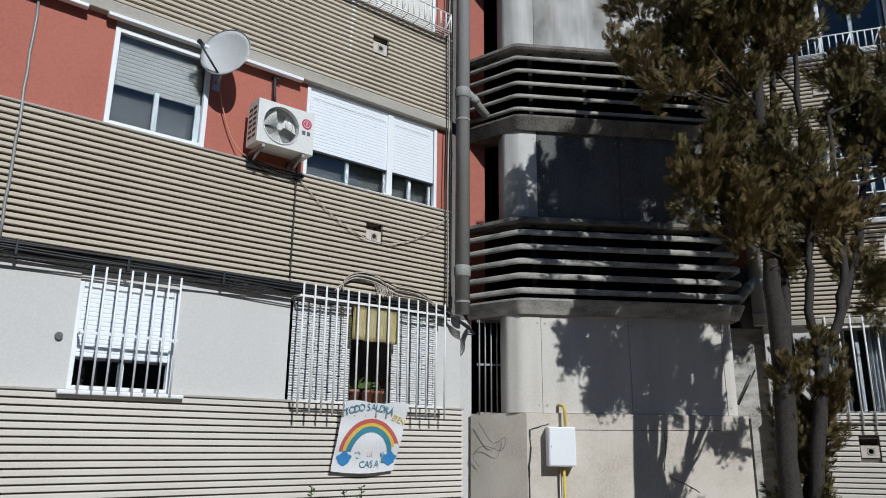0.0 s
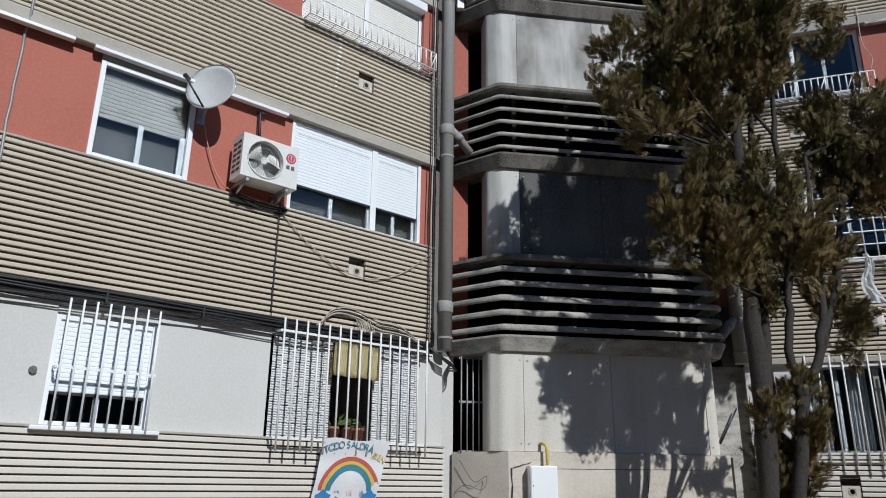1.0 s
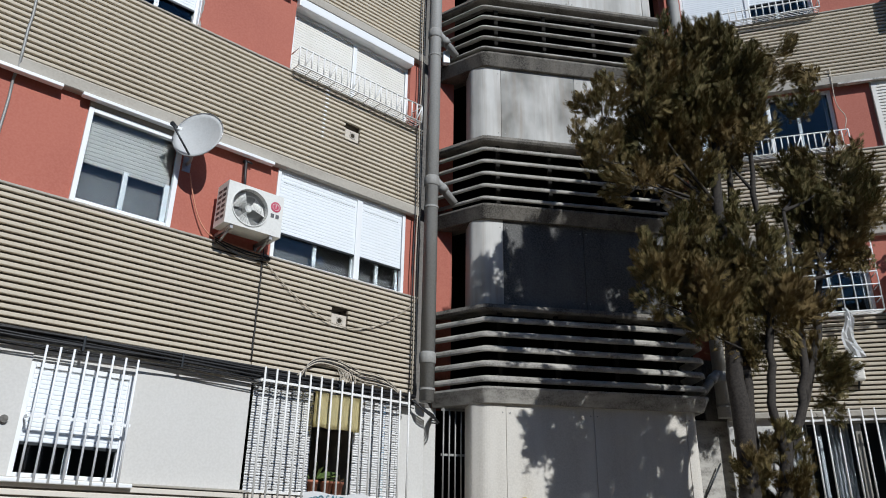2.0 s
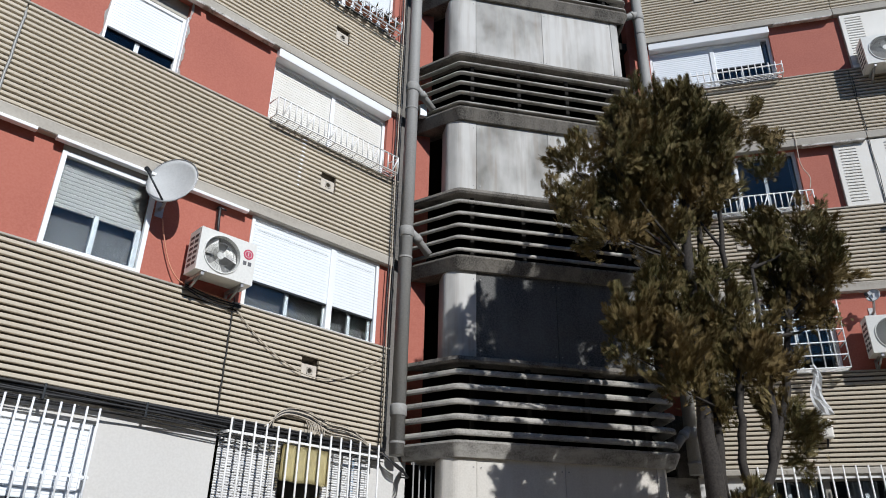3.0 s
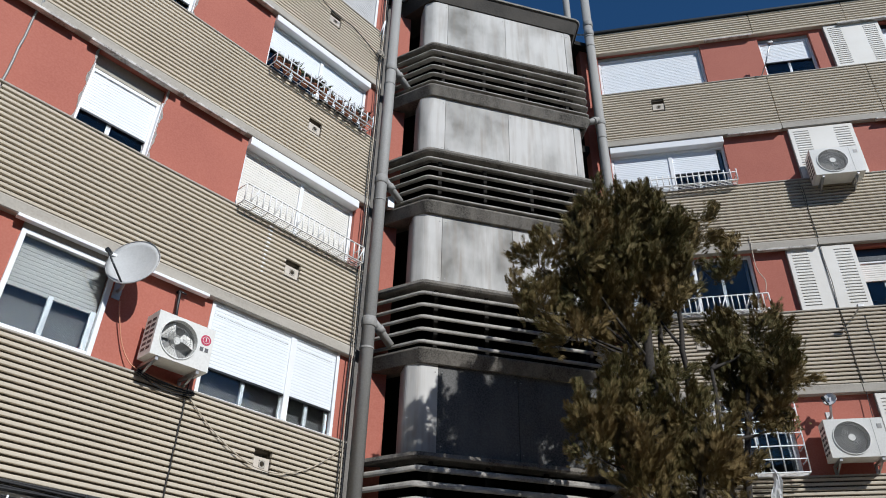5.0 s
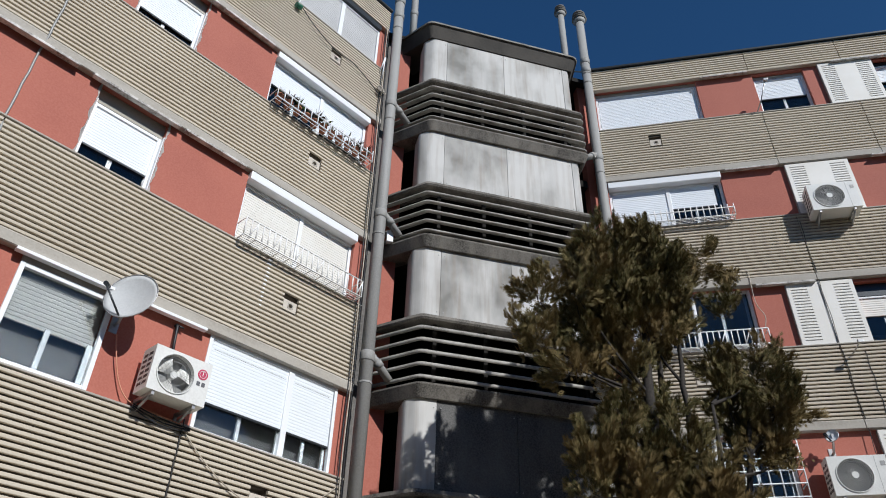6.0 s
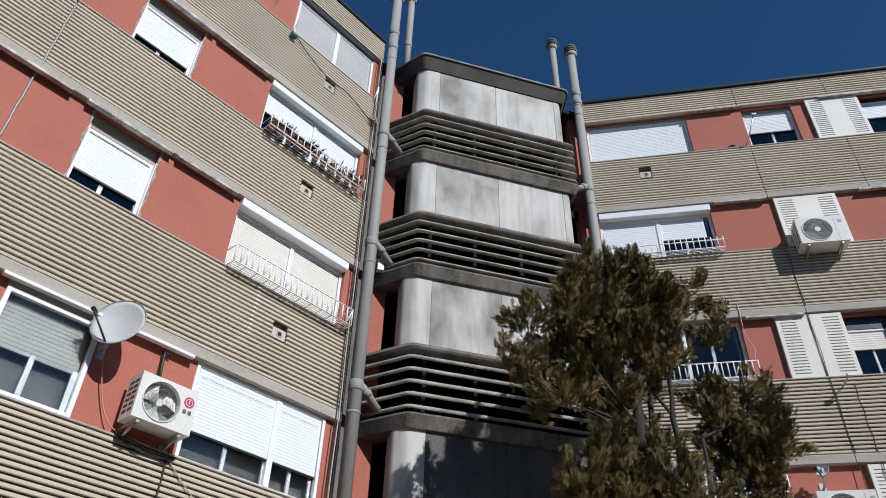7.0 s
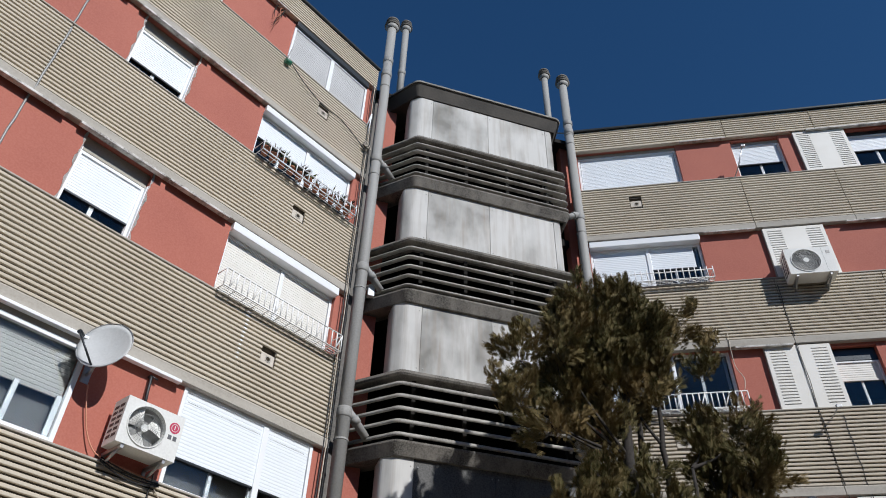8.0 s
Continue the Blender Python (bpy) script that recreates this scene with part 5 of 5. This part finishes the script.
# pale curtains behind the right building's ground floor bars
for xa, xb in ((1.95, 2.25), (2.55, 2.80), (3.2, 3.6)):
    bm = B()
    n = 24
    row0 = [bm.verts.new((xa + (xb - xa) * i / n, 0.34 + 0.02 * math.sin(i * 1.3), 2.1)) for i in range(n + 1)]
    row1 = [bm.verts.new((xa + (xb - xa) * i / n, 0.34 + 0.02 * math.sin(i * 1.3), 3.28)) for i in range(n + 1)]
    for i in range(n):
        bm.faces.new((row0[i], row0[i + 1], row1[i + 1], row1[i]))
    bmesh.ops.solidify(bm, geom=bm.faces[:], thickness=0.004)
    solid("curtain", bm, SHEET, RIGHT, "pale net curtain behind the dark window", "curtain", group="curtains")

# small fittings
t = thing("wall_vent_cap", LEFT @ Matrix.Translation((1.17, WALL_Y, 2.58)), "small round brown vent cap on the plaster", "vent")
part("cap", disc_ring(B(), (0, -0.03, 0), (0, 1, 0), 0, 0.036, 0.03, 16), DARK_CONCRETE, t)
t = thing("junction_box", Matrix.Translation((1.74, 10.18, 9.1)), "white plastic junction box behind the flue pipe", "box")
part("case", box(B(), -0.06, 0.06, -0.05, 0.05, 0, 0.24, 0.012), WHITE, t)
part("clip", tube(B(), [(0, 0.04, 0.1), (0, 0.34, 0.1)], 0.012, 6), STEEL, t)
for u0, za, zb_ in ((4.62, 5.0, 10.2), (4.96, 5.2, 7.45)):
    cable(RIGHT, [(u0 + 0.010 * math.sin(j * 1.7), -0.006, za + (zb_ - za) * j / 20) for j in range(21)], 0.006, CABLE, "thin dark cable running down the ribbed band")

# dry vine on the top storey's red wall and a tangle of line beside the top window
random.seed(41)
t = thing("dry_vine", LEFT @ Matrix.Translation((3.36, WALL_Y, lintel(4) - 0.02)), "dry brown vine hanging from the top ledge", "vine")
for i in range(4):
    pts = [Vector((0.03 * i, -0.06, 0.12))]
    for j in range(6):
        pts.append(pts[-1] + Vector((random.uniform(-0.07, 0.04), random.uniform(-0.02, 0.015), -0.10 - 0.02 * i)))
    part("stem", tube(B(), pts, [0.014, 0.013, 0.011, 0.009, 0.008, 0.006, 0.003], 5), TERRACOTTA if i % 2 else BARK, t)
for i in range(5):
    x = 5.86 + 0.02 * i
    cable(LEFT, [(x, -0.04, 12.62), (x + 0.05, -0.09, 12.50 - 0.02 * i), (x - 0.02, -0.10, 12.38), (x - 0.05, -0.07, 12.50), (x + 0.02, -0.04, 12.60)], 0.008, CABLE if i % 2 else CABLE_PALE, "tangled loop of line beside the top window", "cable_loop")

# ---------------- tree ----------------
random.seed(21)
rng = np.random.default_rng(21)
TREE = Vector((4.74, 7.70, 0.0))
tree = thing("cypress_tree", Matrix.Translation(TREE), "tall dark green cypress with several trunks and brownish tips", "tree")


def limb(name, pts, radii, seg=10):
    """A trunk or limb through world points, with a slightly wandering line."""
    out, rad = [], []
    for i in range(len(pts) - 1):
        a, b = Vector(pts[i]), Vector(pts[i + 1])
        for j in range(4):
            q = j / 4
            w = 0.02 if 0 < i + j else 0
            out.append(a.lerp(b, q) - TREE + Vector((random.uniform(-w, w), random.uniform(-w, w), 0)))
            rad.append((radii[i] * (1 - q) + radii[i + 1] * q) * random.uniform(0.93, 1.07))
    out.append(Vector(pts[-1]) - TREE)
    rad.append(radii[-1])
    return part(name, tube(B(), out, rad, seg), BARK, tree)


trunk = limb("trunk", [(4.76, 7.70, -0.1), (4.72, 7.70, 1.1), (4.80, 7.70, 2.7), (4.82, 7.72, 4.1), (4.87, 7.70, 5.6), (5.0, 7.68, 7.0), (5.1, 7.70, 7.95)],
             [0.14, 0.115, 0.105, 0.09, 0.068, 0.042, 0.012], 14)
stems = {
    "b": [(4.86, 7.60, 0.4), (5.0, 7.55, 1.6), (5.18, 7.55, 2.55), (5.45, 7.55, 2.95), (5.60, 7.55, 3.6), (5.66, 7.6, 4.6), (5.75, 7.65, 5.6)],
    "c": [(5.17, 7.55, 2.5), (5.12, 7.58, 3.1), (5.22, 7.6, 3.7), (5.30, 7.6, 4.8), (5.34, 7.6, 5.8), (5.45, 7.65, 6.8)],
    "d": [(5.50, 7.57, 3.1), (6.0, 7.75, 4.0), (6.22, 7.75, 5.0), (6.45, 7.7, 6.1)],
    "e": [(4.92, 7.75, 2.6), (5.02, 7.8, 4.0), (5.1, 7.85, 5.4), (5.3, 7.85, 7.0)],
}
for key, rr in (("b", [0.08, 0.075, 0.07, 0.05, 0.045, 0.038, 0.02]), ("c", [0.055, 0.05, 0.045, 0.04, 0.035, 0.015]), ("d", [0.05, 0.045, 0.035, 0.012]), ("e", [0.07, 0.06, 0.05, 0.015])):
    limb("stem", stems[key], rr)

# clumps: x, z, radius; the crown, the outlying sprays and the low growth
CROWN = [(5.02, 7.62, .46), (4.39, 7.34, .50), (5.25, 7.38, .42), (3.83, 6.85, .36), (3.42, 6.80, .22), (4.29, 6.50, .52), (5.02, 6.6, .46), (3.42, 6.09, .22),
         (3.83, 5.84, .28), (4.63, 5.88, .30), (5.46, 6.78, .26), (3.16, 6.33, .13), (4.75, 7.1, .5), (4.85, 7.86, .26), (5.2, 7.98, .2)]
SIDE = [(6.58, 7.74, .08), (6.23, 7.15, .10), (6.02, 7.95, .12), (6.45, 6.05, .32), (6.12, 5.60, .32), (6.66, 5.60, .30), (6.45, 5.14, .36), (6.85, 5.05, .17), (6.02, 6.0, .18), (5.75, 7.5, .14)]
LOW = [(4.15, 4.62, .30), (4.45, 4.28, .28), (4.41, 4.99, .24), (3.95, 4.28, .15), (5.45, 4.55, .34), (5.69, 4.17, .26), (5.29, 4.15, .24), (5.18, 4.71, .24), (4.55, 3.85, .18), (5.02, 5.30, .20), (4.80, 4.80, .20), (4.98, 4.25, .18), (5.10, 3.60, .10)]
FOOT = [(5.21, 2.48, .12), (4.87, 2.22, .15), (5.32, 2.04, .23), (4.97, 1.67, .24), (5.03, 1.32, .25), (4.78, 1.97, .12), (5.85, 3.55, .22), (5.98, 3.22, .15), (5.0, .9, .28), (5.1, .5, .3)]
axis = [Vector(p) for p in [(4.80, 7.70, 1.0), (4.80, 7.70, 2.7), (4.82, 7.72, 4.1), (4.87, 7.70, 5.6), (5.0, 7.68, 7.0)]] + [Vector(p) for s in stems.values() for p in s[2:]]


def frond():
    """A little spray of narrow leaves along a twig, pointing to +z; 1 long."""
    vs, fs = [], []
    for z0, side, ln, tilt in ((0.0, 0, 1.0, 0.0), (0.06, 1, 0.55, 0.5), (0.12, -1, 0.55, 0.5), (0.26, 1, 0.5, 0.48), (0.32, -1, 0.5, 0.48), (0.48, 1, 0.42, 0.42), (0.54, -1, 0.42, 0.42), (0.3, 0.4, 0.5, -0.4)):
        dx, dz = side * math.sin(tilt), math.cos(tilt)
        dy = 0.0 if side in (0, 1, -1) else 0.5
        w = 0.036
        b = np.array([0, 0, z0])
        d = np.array([dx, dy, dz])
        n = np.array([dz, 0.4, -dx]) * w
        i = len(vs)
        vs += [b, b + d * ln * 0.5 + n, b + d * ln, b + d * ln * 0.5 - n]
        fs.append((i, i + 1, i + 2, i + 3))
    return np.array(vs), np.array(fs)


fv, ff = frond()
all_v, all_f = [], []
count = 0


def add_fronds(centres, dirs, sizes):
    global count
    n = len(centres)
    d = dirs / np.linalg.norm(dirs, axis=1)[:, None]
    ref = rng.normal(size=(n, 3))
    x = np.cross(d, ref)
    x /= np.linalg.norm(x, axis=1)[:, None]
    y = np.cross(d, x)
    v = (x[:, None, :] * fv[None, :, 0:1] + y[:, None, :] * fv[None, :, 1:2] + d[:, None, :] * fv[None, :, 2:3]) * sizes[:, None, None] + centres[:, None, :]
    f = ff[None] + (np.arange(n) * len(fv))[:, None, None] + count
    count += n * len(fv)
    all_v.append(v.reshape(-1, 3))
    all_f.append(f.reshape(-1, 4))


TWIGS = []
for lobes, dense in ((CROWN, 1.0), (SIDE, 1.0), (LOW, 1.0), (FOOT, 0.9)):
    for lx, lz, lr in lobes:
        lr = lr * (0.88 if lobes is SIDE else 0.66 if lobes is FOOT else 0.94)
        c = np.array([lx, 7.70 + rng.uniform(-0.25, 0.25) * min(1, lr * 3), lz])
        n_sub = int((3 + 34 * lr * lr * 4 + 22 * lr) * (0.6 if lx < 4.0 else 1.0))
        start = min(axis, key=lambda p: (p - Vector(c)).length + (0.9 if p.z > lz - 0.1 else 0))
        if lr > 0.13:
            TWIGS.append(([start, start.lerp(Vector(c), 0.5) + Vector((0, 0, -0.06)), Vector(c)], [0.028, 0.018, 0.006]))
        for s in range(n_sub):
            d = rng.normal(size=3)
            d /= np.linalg.norm(d)
            rad = lr * (0.25 + 0.85 * rng.random() ** 0.6)
            sc = c + d * rad * np.array([1, 0.9, 1.12])
            if s % 3 == 0:
                TWIGS.append(([Vector(c + d * rad * 0.25), Vector(sc)], [0.007, 0.003]))
            k = int(66 + 40 * rng.random())
            grow = d * 0.6 + np.array([0, 0, 1.0]) + rng.normal(size=3) * 0.3
            grow /= np.linalg.norm(grow)
            along = rng.random((k, 1))
            pos = sc + grow * along * rng.uniform(0.26, 0.42) + rng.normal(size=(k, 3)) * (0.024 + 0.045 * (1 - along))
            add_fronds(pos, grow + rng.normal(size=(k, 3)) * 0.30, rng.uniform(0.080, 0.165, k))
V = np.concatenate(all_v) - np.array(TREE)
F = np.concatenate(all_f)
me = bpy.data.meshes.new("crown")
me.vertices.add(len(V))
me.vertices.foreach_set("co", V.astype(np.float32).ravel())
me.loops.add(F.size)
me.loops.foreach_set("vertex_index", F.astype(np.int32).ravel())
me.polygons.add(len(F))
me.polygons.foreach_set("loop_start", np.arange(0, F.size, 4, dtype=np.int32))
me.update(calc_edges=True)
me.materials.append(LEAF)
crown = new("crown", me)
crown.parent = tree
tagged(crown, "feathery dark green foliage with brown tips", kind="stuff")
bm = B()
for pts, rr in TWIGS:
    tube(bm, [p - TREE for p in pts], rr, 5, False)
tagged(part("twig_growth", bm, BARK, tree), kind="stuff")

# weeds at the foot of the left facade
for i in range(6):
    u = 3.25 + 0.22 * i + random.uniform(-0.05, 0.05)
    h_ = 1.05 + random.uniform(-0.1, 0.12)
    t = thing("weed", LEFT @ Matrix.Translation((u, -0.45, 0)), "thin dry weed growing before the ribbed wall", "plant", group="weeds")
    pts = [(0.03 * math.sin(i + j), 0.02 * math.cos(i * 2 + j), h_ * j / 6) for j in range(7)]
    part("stalk", tube(B(), pts, 0.006, 5), BARK, t)
    bm = B()
    for j in range(40):
        q = 0.35 + 0.65 * random.random()
        a = random.uniform(0, 6.28)
        b0 = Vector((0.03 * math.sin(i + 6 * q), 0.02 * math.cos(i * 2 + 6 * q), h_ * q))
        d = Vector((math.cos(a), math.sin(a), 0.5)) * random.uniform(0.03, 0.07)
        s_ = d.orthogonal().normalized() * 0.012
        vs = [bm.verts.new(p) for p in (b0, b0 + d * 0.5 + s_, b0 + d, b0 + d * 0.5 - s_)]
        bm.faces.new(vs)
    part("leaves", bm, GREEN, t)

# rubbish and rust lumps along the tower's roof edge
random.seed(31)
t = thing("roof_debris", Matrix.Translation((4.6, 9.9, lintel(4) + 0.40)), "rusty scraps and leaves lying on the tower's roof edge", "debris")
for i in range(26):
    x, s_ = random.uniform(-0.35, 0.75), random.uniform(0.015, 0.05)
    bm = B()
    bmesh.ops.create_icosphere(bm, subdivisions=1, radius=s_)
    for v_ in bm.verts:
        v_.co = Vector((v_.co.x * random.uniform(0.8, 2.4), v_.co.y * random.uniform(0.6, 1.4), v_.co.z * random.uniform(0.4, 1.3)))
    bm.transform(Matrix.Translation((x, random.uniform(-0.12, 0.1), s_ * 0.4)))
    part("scrap", bm, BARK if i % 3 else CABLE, t)
